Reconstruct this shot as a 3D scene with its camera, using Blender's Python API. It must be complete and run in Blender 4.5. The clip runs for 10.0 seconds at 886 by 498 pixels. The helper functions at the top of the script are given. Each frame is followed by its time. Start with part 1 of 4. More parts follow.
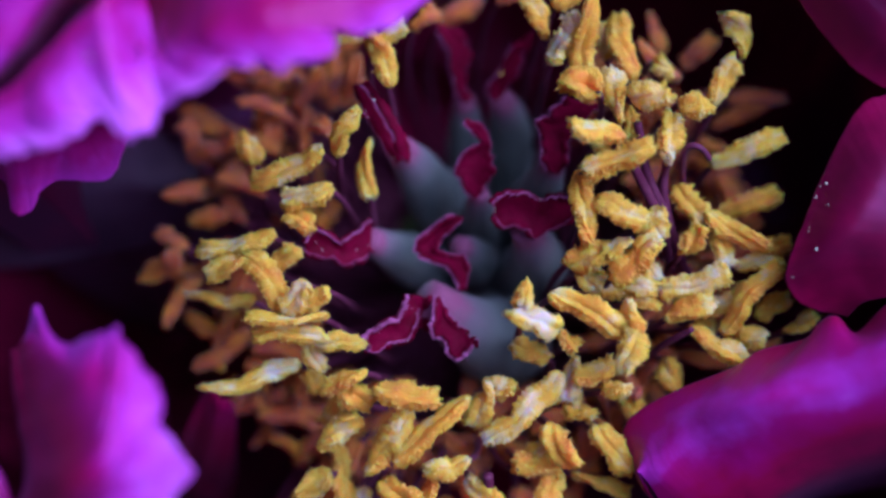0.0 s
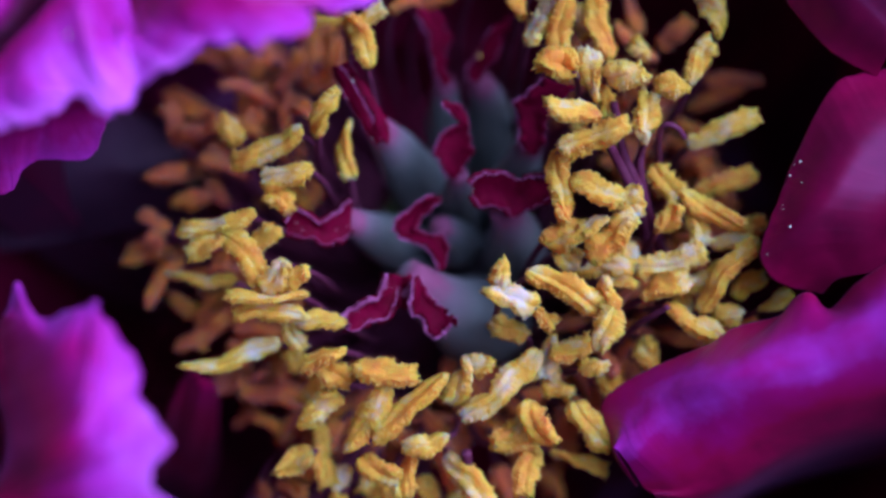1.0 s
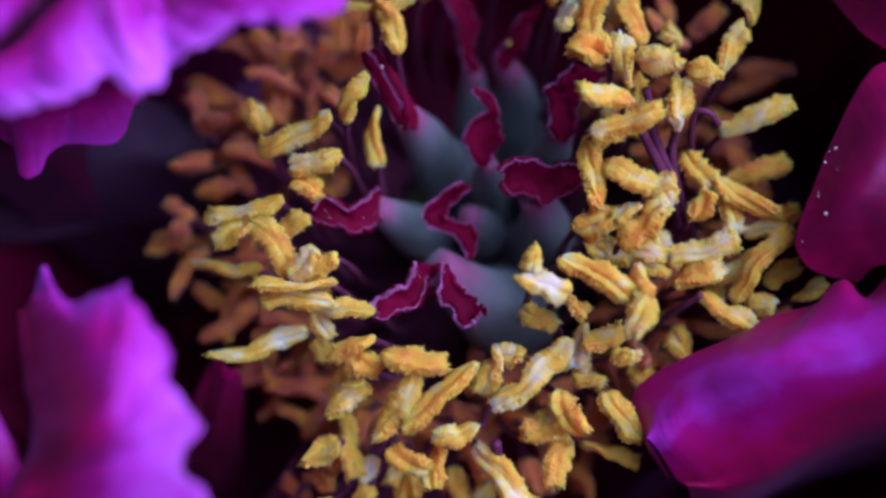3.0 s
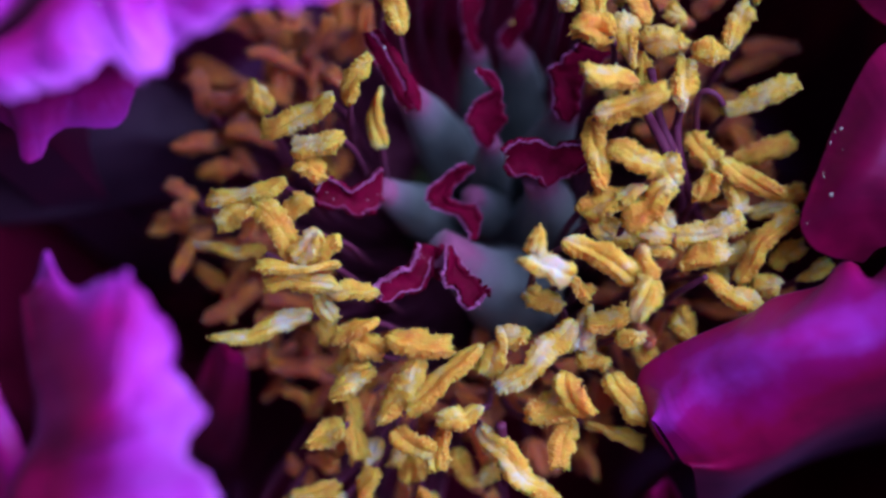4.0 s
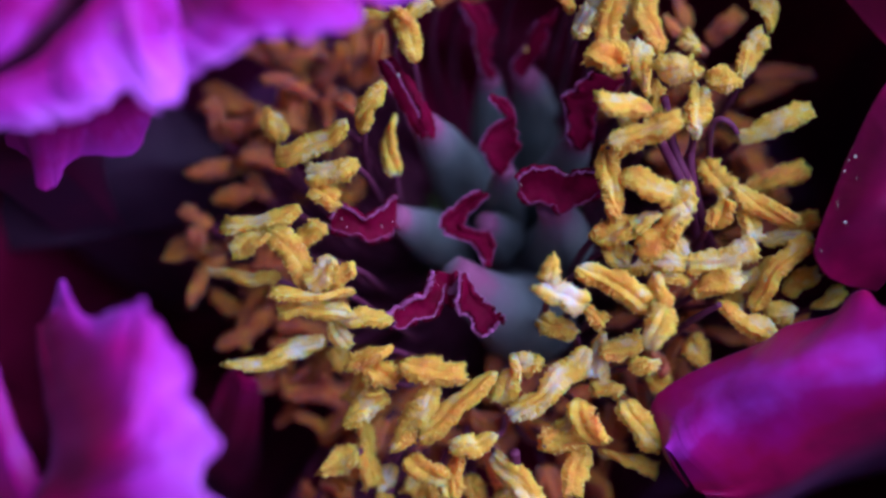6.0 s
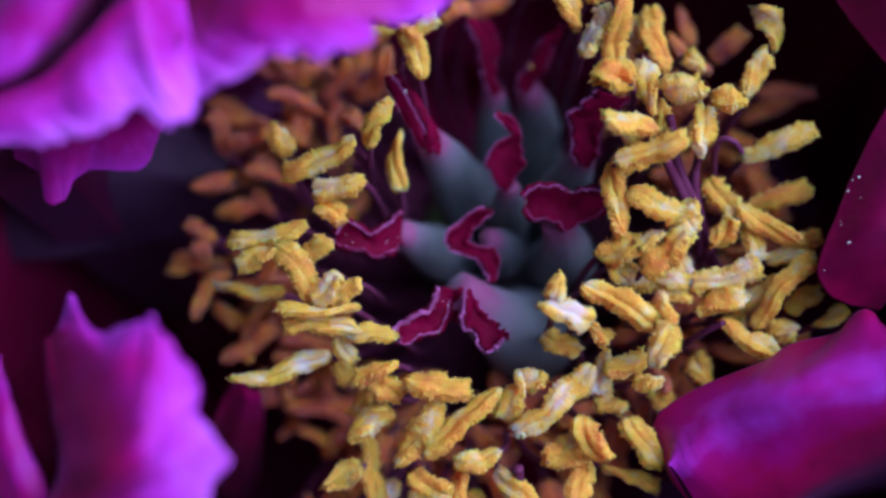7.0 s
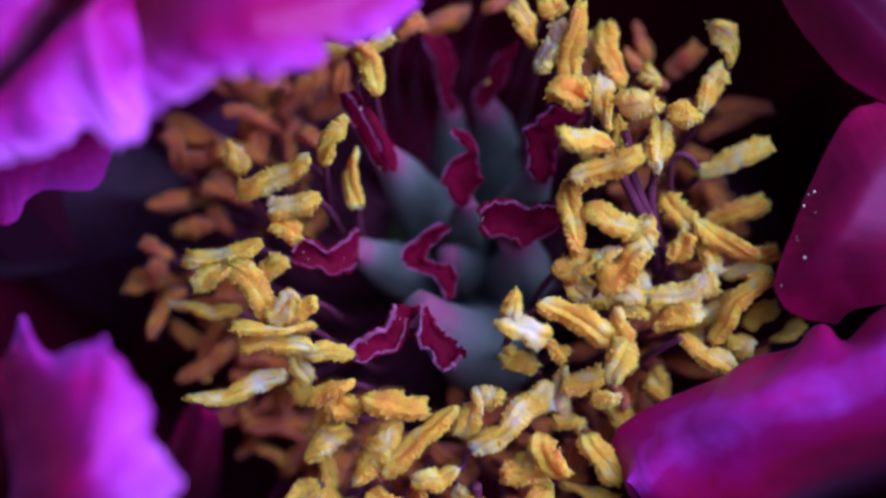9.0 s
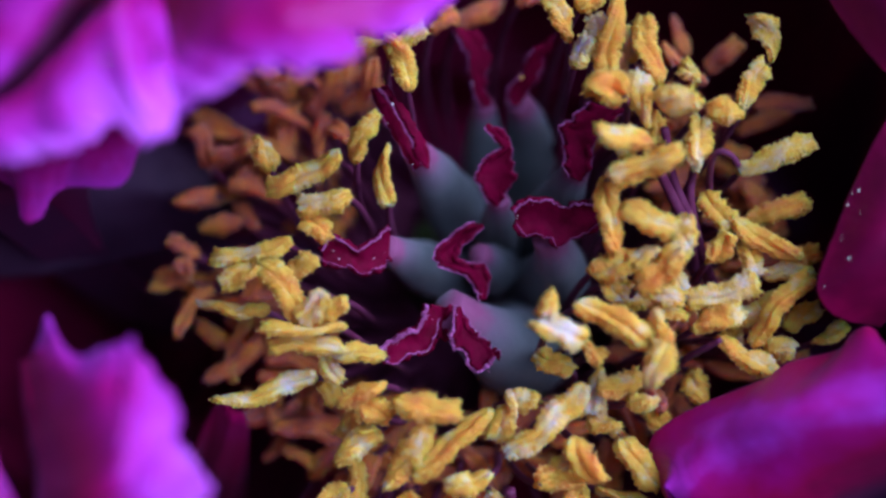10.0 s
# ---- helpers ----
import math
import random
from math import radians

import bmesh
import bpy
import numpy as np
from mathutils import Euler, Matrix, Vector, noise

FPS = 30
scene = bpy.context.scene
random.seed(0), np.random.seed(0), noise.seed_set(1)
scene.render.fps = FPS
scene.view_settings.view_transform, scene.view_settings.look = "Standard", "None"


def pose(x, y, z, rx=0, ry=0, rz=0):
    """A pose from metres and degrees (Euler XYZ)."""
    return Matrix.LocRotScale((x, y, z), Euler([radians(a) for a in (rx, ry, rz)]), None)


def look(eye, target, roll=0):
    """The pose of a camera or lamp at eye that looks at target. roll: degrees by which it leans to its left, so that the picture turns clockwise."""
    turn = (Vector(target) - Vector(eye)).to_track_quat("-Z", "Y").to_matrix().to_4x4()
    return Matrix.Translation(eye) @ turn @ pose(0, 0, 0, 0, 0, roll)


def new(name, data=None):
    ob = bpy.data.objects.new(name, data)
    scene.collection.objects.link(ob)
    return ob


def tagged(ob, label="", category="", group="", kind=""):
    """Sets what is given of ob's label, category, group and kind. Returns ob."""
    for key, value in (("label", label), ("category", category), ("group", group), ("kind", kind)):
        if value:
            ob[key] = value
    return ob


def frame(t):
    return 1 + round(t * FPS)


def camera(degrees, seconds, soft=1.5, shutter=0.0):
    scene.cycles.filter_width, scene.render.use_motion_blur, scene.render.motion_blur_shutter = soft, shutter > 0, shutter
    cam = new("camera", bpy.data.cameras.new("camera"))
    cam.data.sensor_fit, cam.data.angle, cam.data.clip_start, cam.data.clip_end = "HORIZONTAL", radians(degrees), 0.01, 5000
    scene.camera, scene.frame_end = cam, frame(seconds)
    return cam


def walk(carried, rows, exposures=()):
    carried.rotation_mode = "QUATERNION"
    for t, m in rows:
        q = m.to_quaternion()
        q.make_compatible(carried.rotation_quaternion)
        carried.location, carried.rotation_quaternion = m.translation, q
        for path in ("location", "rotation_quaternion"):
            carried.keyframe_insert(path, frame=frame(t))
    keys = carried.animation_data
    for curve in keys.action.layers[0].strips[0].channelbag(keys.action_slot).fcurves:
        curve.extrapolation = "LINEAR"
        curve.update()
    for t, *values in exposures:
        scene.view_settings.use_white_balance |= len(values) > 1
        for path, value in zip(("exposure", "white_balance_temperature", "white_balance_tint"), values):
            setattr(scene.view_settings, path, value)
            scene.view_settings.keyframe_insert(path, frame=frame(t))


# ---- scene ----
# A peony seen from close above. The flower's own measures are in millimetres from its receptacle.
cam = camera(30.0, 10.0, soft=2.8)
cam.data.dof.use_dof = True
cam.data.dof.focus_distance = 0.150
cam.data.dof.aperture_fstop = 7.6
ROWS = [
    (0.0, -0.00411, -0.04717, 0.72578, 15.000, -0.000, 0.000),
    (0.5, -0.00318, -0.04882, 0.72489, 15.156, -0.004, -0.180),
    (1.0, -0.00231, -0.04992, 0.72660, 15.183, -0.038, -0.144),
    (1.5, -0.00187, -0.04915, 0.72676, 15.535, -0.570, -0.239),
    (2.0, -0.00226, -0.04965, 0.72408, 14.714, -0.296, -0.563),
    (2.5, -0.00413, -0.05100, 0.72443, 14.938, 0.192, -0.219),
    (2.7, -0.00490, -0.05284, 0.72395, 15.779, -0.018, -0.044),
    (3.8, -0.00315, -0.04819, 0.72423, 15.037, 0.686, 0.141),
    (4.0, -0.00499, -0.05019, 0.72392, 14.486, 0.137, -0.174),
    (4.5, -0.00749, -0.04829, 0.72433, 14.700, 0.482, 0.090),
    (5.0, -0.00774, -0.05173, 0.72394, 13.901, 0.928, -0.132),
    (5.5, -0.00523, -0.05027, 0.72405, 14.411, 0.176, -0.259),
    (5.7, -0.00463, -0.04902, 0.72438, 14.821, 0.745, -0.050),
    (6.8, -0.00767, -0.04908, 0.72459, 15.067, -0.491, -0.094),
    (7.0, -0.00731, -0.04813, 0.72544, 15.098, -0.187, 0.249),
    (7.5, -0.00737, -0.04879, 0.72428, 15.043, -0.219, -0.038),
    (8.0, -0.00678, -0.05019, 0.72361, 15.009, -0.303, -0.324),
    (8.5, -0.00850, -0.05025, 0.72493, 15.224, 0.021, -0.035),
    (9.0, -0.00571, -0.04715, 0.72511, 15.385, -0.960, -0.384),
    (9.5, -0.00463, -0.04634, 0.72459, 15.657, -0.611, -0.166),
    (10.0, -0.00702, -0.04589, 0.72174, 15.223, -0.393, -0.051),
]
walk(cam, [(t, pose(x, y, z, rx, ry, rz)) for t, x, y, z, rx, ry, rz in ROWS], [(0.0, 0.13, 4900, 33), (5.5, 0.13, 4900, 33), (7.0, 0.19, 4900, 33), (10.0, 0.19, 4900, 33)])

# ---- light ----
world = bpy.data.worlds.new("sky")
scene.world = world
world.use_nodes = True
wn = world.node_tree.nodes
sky = wn.new("ShaderNodeTexSky")
sky.sky_type, sky.sun_disc = "NISHITA", False
sky.air_density, sky.dust_density, sky.ozone_density = 1.0, 5.0, 0.3
sky.sun_elevation, sky.sun_rotation = radians(52), radians(72)
world.node_tree.links.new(sky.outputs[0], wn["Background"].inputs[0])
wn["Background"].inputs[1].default_value = 0.062
sun = new("sun", bpy.data.lights.new("sun", "SUN"))
sun.data.energy, sun.data.angle, sun.data.color = 4.3, radians(65), (0.66, 0.78, 1.0)
sun.matrix_world = look((0.60, 0.20, 0.80), (0, 0, 0.0))

# ---- materials ----


def material(name, roughness=0.6):
    m = bpy.data.materials.new(name)
    m.use_nodes = True
    n = m.node_tree.nodes
    shader = n["Principled BSDF"]
    shader.inputs["Roughness"].default_value = roughness
    return m, n, m.node_tree.links, shader


def noise_node(n, links, scale, detail=4.0, rough=0.6, where="Object"):
    co = n.new("ShaderNodeTexCoord")
    tex = n.new("ShaderNodeTexNoise")
    tex.inputs["Scale"].default_value, tex.inputs["Detail"].default_value, tex.inputs["Roughness"].default_value = scale, detail, rough
    links.new(co.outputs[where], tex.inputs["Vector"])
    return tex


def ramp_node(n, links, source, stops):
    ramp = n.new("ShaderNodeValToRGB")
    e = ramp.color_ramp.elements
    e[0].position, e[0].color = stops[0][0], (*stops[0][1], 1)
    e[1].position, e[1].color = stops[-1][0], (*stops[-1][1], 1)
    for at, c in stops[1:-1]:
        e.new(at).color = (*c, 1)
    links.new(source, ramp.inputs[0])
    return ramp


def bump_node(n, links, source, shader, strength, distance):
    b = n.new("ShaderNodeBump")
    b.inputs["Strength"].default_value, b.inputs["Distance"].default_value = strength, distance
    links.new(source, b.inputs["Height"])
    links.new(b.outputs[0], shader.inputs["Normal"])


def maths(n, links, op, a, b, c=None):
    k = n.new("ShaderNodeMath")
    k.operation = op
    for slot, value in enumerate((a, b, c)):
        if isinstance(value, (int, float)):
            k.inputs[slot].default_value = value
        elif value is not None:
            links.new(value, k.inputs[slot])
    return k.outputs[0]


def petal_material():
    """Crimson at the claw, magenta on the blade, silvery lilac towards the margin, with fine veins and a velvety sheen;
    a tone for each petal paints light and shade into the colour.
    """
    m, n, links, s = material("petal", 0.38)
    large = noise_node(n, links, 110.0, 3.0)
    small = noise_node(n, links, 700.0, 4.0, 0.7)
    co = n.new("ShaderNodeTexCoord")
    parts = n.new("ShaderNodeSeparateXYZ")
    links.new(co.outputs["UV"], parts.inputs[0])
    stretch = n.new("ShaderNodeMapping")
    stretch.inputs["Scale"].default_value = (120.0, 5.0, 1.0)
    links.new(co.outputs["UV"], stretch.inputs["Vector"])
    veins = n.new("ShaderNodeTexNoise")
    veins.inputs["Scale"].default_value, veins.inputs["Detail"].default_value = 1.0, 4.0
    links.new(stretch.outputs[0], veins.inputs["Vector"])
    value = maths(n, links, "MULTIPLY_ADD", parts.outputs["Y"], 0.34, -0.04)
    value = maths(n, links, "MULTIPLY_ADD", large.outputs["Fac"], 0.7, value)
    value = maths(n, links, "MULTIPLY_ADD", veins.outputs["Fac"], 0.05, value)
    value = maths(n, links, "MULTIPLY_ADD", small.outputs["Fac"], 0.2, value)
    painted_tone = n.new("ShaderNodeAttribute")
    painted_tone.attribute_name = "painted_tone"
    value = maths(n, links, "ADD", painted_tone.outputs["Fac"], value)
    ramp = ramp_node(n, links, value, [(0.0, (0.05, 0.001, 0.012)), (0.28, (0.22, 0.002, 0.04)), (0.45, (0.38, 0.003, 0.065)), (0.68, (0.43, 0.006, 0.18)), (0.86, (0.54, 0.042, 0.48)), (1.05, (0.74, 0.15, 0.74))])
    links.new(ramp.outputs[0], s.inputs["Base Color"])
    s.inputs["Sheen Weight"].default_value = 0.08
    s.inputs["Sheen Roughness"].default_value = 0.4
    s.inputs["Sheen Tint"].default_value = (0.8, 0.4, 1.0, 1)
    s.inputs["Specular IOR Level"].default_value = 0.38
    s.inputs["Specular Tint"].default_value = (0.8, 0.4, 1.0, 1)
    height = maths(n, links, "MULTIPLY_ADD", small.outputs["Fac"], 0.5, veins.outputs["Fac"])
    bump_node(n, links, height, s, 0.09, 0.0003)
    thin = n.new("ShaderNodeBsdfTranslucent")
    thin.inputs["Color"].default_value = (0.6, 0.006, 0.24, 1)
    both = n.new("ShaderNodeMixShader")
    both.inputs[0].default_value = 0.18
    links.new(s.outputs[0], both.inputs[1])
    links.new(thin.outputs[0], both.inputs[2])
    links.new(both.outputs[0], n["Material Output"].inputs[0])
    return m


def anther_material():
    """Cream along the furrow, yellow pollen on the lobes, orange-brown where the wall has dried and, as painted shade,
    on the low anthers.
    """
    m, n, links, s = material("anther", 0.7)
    fine = noise_node(n, links, 1800.0, 4.0, 0.7)
    broad = noise_node(n, links, 330.0, 4.0, 0.6)
    lobe = n.new("ShaderNodeAttribute")
    lobe.attribute_name = "lobe"
    info = n.new("ShaderNodeObjectInfo")
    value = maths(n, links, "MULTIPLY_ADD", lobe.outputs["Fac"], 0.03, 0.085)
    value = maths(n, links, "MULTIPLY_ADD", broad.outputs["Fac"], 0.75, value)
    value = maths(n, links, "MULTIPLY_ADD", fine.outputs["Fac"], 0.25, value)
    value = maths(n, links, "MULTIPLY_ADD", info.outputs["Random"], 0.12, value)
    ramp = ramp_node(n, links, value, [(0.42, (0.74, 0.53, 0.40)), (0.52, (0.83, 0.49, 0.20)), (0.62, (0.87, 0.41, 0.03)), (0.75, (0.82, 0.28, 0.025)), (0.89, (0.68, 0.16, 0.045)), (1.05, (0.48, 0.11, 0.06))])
    links.new(ramp.outputs[0], s.inputs["Base Color"])
    bump_node(n, links, fine.outputs["Fac"], s, 0.5, 0.0002)
    s.inputs["Specular IOR Level"].default_value = 0.2
    s.inputs["Subsurface Weight"].default_value = 0.8
    s.inputs["Subsurface Radius"].default_value = (0.0032, 0.0010, 0.0002)
    s.inputs["Subsurface Scale"].default_value = 1.0
    return m


def mottled(name, roughness, scale, stops, bump=0.3, depth=0.0003, sheen=0.0):
    m, n, links, s = material(name, roughness)
    tex = noise_node(n, links, scale, 5.0, 0.65)
    ramp = ramp_node(n, links, tex.outputs["Fac"], stops)
    links.new(ramp.outputs[0], s.inputs["Base Color"])
    bump_node(n, links, tex.outputs["Fac"], s, bump, depth)
    s.inputs["Sheen Weight"].default_value = sheen
    return m


def ovary_material():
    """Grey-green down, flushed dusky pink towards the neck."""
    m, n, links, s = material("ovary", 0.75)
    tex = noise_node(n, links, 160.0, 5.0, 0.65)
    down = noise_node(n, links, 1600.0, 3.0, 0.7)
    flush = n.new("ShaderNodeAttribute")
    flush.attribute_name = "flush"
    value = maths(n, links, "MULTIPLY_ADD", tex.outputs["Fac"], 0.5, flush.outputs["Fac"])
    value = maths(n, links, "MULTIPLY_ADD", down.outputs["Fac"], 0.15, value)
    ramp = ramp_node(n, links, value, [(0.2, (0.085, 0.105, 0.09)), (0.45, (0.145, 0.16, 0.142)), (0.8, (0.17, 0.115, 0.14)), (1.3, (0.25, 0.055, 0.12))])
    links.new(ramp.outputs[0], s.inputs["Base Color"])
    s.inputs["Sheen Weight"].default_value = 0.15
    bump_node(n, links, down.outputs["Fac"], s, 0.4, 0.0002)
    return m


PETAL = petal_material()
ANTHER = anther_material()
FILAMENT = mottled("filament", 0.5, 300.0, [(0.3, (0.085, 0.011, 0.03)), (0.7, (0.18, 0.04, 0.085))])
OVARY = ovary_material()
STIGMA = mottled("stigma", 0.55, 420.0, [(0.3, (0.07, 0.0006, 0.008)), (0.7, (0.17, 0.0015, 0.024))], bump=0.6)
STIGMA.node_tree.nodes["Principled BSDF"].inputs["Specular IOR Level"].default_value = 0.03
RIM = mottled("stigma_rim", 0.7, 900.0, [(0.35, (0.22, 0.015, 0.085)), (0.65, (0.44, 0.10, 0.27))], sheen=0.2)
# darkened copy of the petal red that stands for shade deep in the cup
SHADED_CUP = mottled("cup_petal", 0.5, 70.0, [(0.3, (0.14, 0.002, 0.025)), (0.7, (0.22, 0.004, 0.045))], 0.2)
# grey-violet hue, made darker to paint in the cup's shade
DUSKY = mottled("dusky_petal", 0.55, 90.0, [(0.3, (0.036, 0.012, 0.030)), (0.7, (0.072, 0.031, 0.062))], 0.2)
STEM = mottled("stem", 0.5, 60.0, [(0.3, (0.05, 0.09, 0.02)), (0.7, (0.10, 0.16, 0.04))])
SOIL = mottled("soil", 0.9, 20.0, [(0.3, (0.012, 0.009, 0.007)), (0.7, (0.04, 0.03, 0.022))], 0.8, 0.01)
DUST = mottled("pollen_yellow", 0.7, 900.0, [(0.3, (0.86, 0.44, 0.03)), (0.7, (0.90, 0.60, 0.14))])
GRAIN = mottled("pollen", 0.6, 900.0, [(0.3, (0.7, 0.55, 0.45)), (0.7, (0.85, 0.75, 0.7))])

for dull in (SHADED_CUP, DUSKY, FILAMENT):
    dull.node_tree.nodes["Principled BSDF"].inputs["Specular IOR Level"].default_value = 0.15

# ---- ground and flower ----
LIFT = 0.55


def part(name, verts, faces, mat, parent, label="", smooth=True, uv=None):
    me = bpy.data.meshes.new(name)
    me.from_pydata([tuple(v) for v in verts], [], faces)
    me.materials.append(mat)
    if smooth:
        me.polygons.foreach_set("use_smooth", [True] * len(me.polygons))
    if uv is not None:
        layer = me.uv_layers.new(name="UVMap")
        idx = np.zeros(len(me.loops), dtype=np.int32)
        me.loops.foreach_get("vertex_index", idx)
        layer.data.foreach_set("uv", np.asarray(uv, dtype=np.float32)[idx].ravel())
    me.update()
    ob = new(name, me)
    ob.parent = parent
    if label:
        tagged(ob, label)
    return ob


def grid_faces(rows, cols, wrap):
    faces = []
    for i in range(rows - 1):
        for j in range(cols if wrap else cols - 1):
            k = (j + 1) % cols
            faces.append((i * cols + j, i * cols + k, (i + 1) * cols + k, (i + 1) * cols + j))
    return faces


def bezier(p, t):
    p = [np.asarray(q, float) for q in p]
    t = np.asarray(t)[:, None]
    return (1 - t) ** 3 * p[0] + 3 * (1 - t) ** 2 * t * p[1] + 3 * (1 - t) * t * t * p[2] + t ** 3 * p[3]


def spline(points, t):
    """A smooth curve through the points, t from 0 to 1."""
    p = np.array([2 * np.array(points[0]) - points[1], *points, 2 * np.array(points[-1]) - points[-2]], float)
    s = np.clip(np.asarray(t) * (len(points) - 1), 0, len(points) - 1 - 1e-9)
    i = s.astype(int)
    u = (s - i)[:, None]
    a, b, c, d = p[i], p[i + 1], p[i + 2], p[i + 3]
    return 0.5 * (2 * b + (c - a) * u + (2 * a - 5 * b + 4 * c - d) * u ** 2 + (3 * b - a - 3 * c + d) * u ** 3)


def frames_along(c, hint):
    """Tangent, side and up along a curve; up stays as near to hint as it can."""
    t = np.gradient(c, axis=0)
    t /= np.linalg.norm(t, axis=1)[:, None] + 1e-12
    side = np.cross(t, np.asarray(hint, float))
    side /= np.linalg.norm(side, axis=1)[:, None] + 1e-9
    return t, side, np.cross(side, t)


def tube(c, radii, sides=8, hint=(0.3, 0.1, 1)):
    t, s, u = frames_along(c, hint)
    a = np.linspace(0, 2 * math.pi, sides, endpoint=False)
    ring = np.cos(a)[None, :, None] * s[:, None] + np.sin(a)[None, :, None] * u[:, None]
    v = (c[:, None] + ring * np.asarray(radii)[:, None, None]).reshape(-1, 3)
    faces = grid_faces(len(c), sides, True)
    faces += [tuple(range(sides))[::-1], tuple((len(c) - 1) * sides + j for j in range(sides))]
    return v, faces


def wavy(seed, x, y, z=0.0):
    return noise.noise(Vector((x + seed * 7.31, y - seed * 3.17, z + seed * 1.7)))


def metres(v):
    v = np.asarray(v) * 0.001
    v[:, 2] += LIFT
    return v


def build_ground():
    n = 24
    v, f = [], []
    for i in range(n + 1):
        for j in range(n + 1):
            x, y = (i / n * 2 - 1) ** 3 * 600, (j / n * 2 - 1) ** 3 * 600
            v.append((x, y, 0.02 * noise.noise(Vector((x * 1.3, y * 1.3, 0))) if abs(x) + abs(y) > 0.2 else 0.0))
    f = grid_faces(n + 1, n + 1, False)
    g = part("ground", v, f, SOIL, None)
    tagged(g, "dark bare garden soil under the flower", "ground", kind="structure")


build_ground()
peony = tagged(new("peony"), "magenta peony wide open with yellow stamens and crimson stigmas", "flower")


def build_stem():
    t = np.linspace(0, 1, 30)
    c = bezier([(20, -15, -LIFT * 1000 - 4), (25, -10, -380), (0, 0, -160), (0, 0, -4)], t)
    v, f = tube(c, 3.2 + 0.8 * t, 14)
    part("stem", metres(v), f, STEM, peony, "smooth green stem")
    a = np.linspace(0, 1, 14)
    c = np.stack([0 * a, 0 * a, -14 + 13 * a], 1)
    v, f = tube(c, 11 * np.sqrt(np.clip(1 - (a - 0.3) ** 2 / 0.5, 0.01, 1)), 24, (1, 0, 0.1))
    part("receptacle", metres(v), f, STEM, peony, "pale green receptacle")


def finish_petal(p, rows, cols, uvs, painted_tone, label, mat):
    """Make the petal's mesh, with its painted tone and its thickness."""
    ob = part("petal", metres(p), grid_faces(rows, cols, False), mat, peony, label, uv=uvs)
    tint = ob.data.attributes.new("painted_tone", "FLOAT", "POINT")
    tint.data.foreach_set("value", painted_tone)
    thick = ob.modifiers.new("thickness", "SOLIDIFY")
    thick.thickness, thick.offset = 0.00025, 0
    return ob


def petal(label, curves, seed=1, painted_tone=(0.0, 0.0), ruffle=0.3, grains=0, mat=None, reach=54.0):
    """A petal that rises from its claw under the flower through its back and belly to its margin, with a crinkled, finely toothed edge."""
    cols = 240
    u = np.linspace(0, 1, cols)
    lines = [spline(k, u) for k in curves]
    back = lines[0]
    way = back[:, :2].mean(axis=0)
    way = np.array((*(way / np.linalg.norm(way)), 0.0))
    out = back + way * np.maximum(0, reach - back @ way)[:, None]
    under = out * (1, 1, 0) + np.array((0, 0, 1)) * (back[:, 2:] - 26)
    low = out * (0.8, 0.8, 0) + np.array((0, 0, -34.0))
    claw = np.stack([out[:, 0] * 0.2, out[:, 1] * 0.2, 0 * u - 8], 1)
    lines = [claw, low, under] + lines
    rows = 26 * (len(lines) - 1)
    v = np.linspace(0, 1, rows)
    p = np.stack([spline([k[j] for k in lines], v) for j in range(cols)], 1)
    du, dv = np.gradient(p, axis=1), np.gradient(p, axis=0)
    nrm = np.cross(du, dv)
    nrm /= np.linalg.norm(nrm, axis=2)[:, :, None] + 1e-9
    span = np.linalg.norm(np.diff(lines[-1], axis=0), axis=1).sum()
    first = 1 - (len(curves) - 1) / (len(lines) - 1)
    for i in range(rows):
        w = max(0.0, (v[i] - first * 0.8) / (1 - first * 0.8))
        for j in range(cols):
            x = u[j] * span
            crease = wavy(seed, x * 0.22, w * 2.0) * 0.9 + wavy(seed + 1, x * 0.6, w * 1.6) * 0.45 * w + wavy(seed + 2, x * 1.5, w * 3.0) * 0.22 * w ** 3
            tooth = wavy(seed + 3, x * 0.9, 1.0) * 0.6 + wavy(seed + 4, x * 2.2, 2.0) * 0.35
            p[i, j] += nrm[i, j] * (crease * ruffle * w) + dv[i, j] / (np.linalg.norm(dv[i, j]) + 1e-9) * (tooth * ruffle * w ** 14)
    uvs = [(0.2 + 0.6 * a, w) for w in v for a in u]
    # darkest at the claw: the shade under the stamens is painted in
    tint = np.repeat(np.interp(v, [0, first * 0.85, *np.linspace(first, 1, len(painted_tone))], [-0.8, -0.5, *painted_tone]), cols)
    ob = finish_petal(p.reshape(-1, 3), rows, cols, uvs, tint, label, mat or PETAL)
    if grains:
        rnd = random.Random(seed)
        specks([p[rows - 1 - int(abs(rnd.gauss(0, 5))), int(cols * rnd.uniform(0.4, 0.75))] + np.array((0, 0, 0.15)) for _ in range(grains)], ob, 0.13)
    return ob


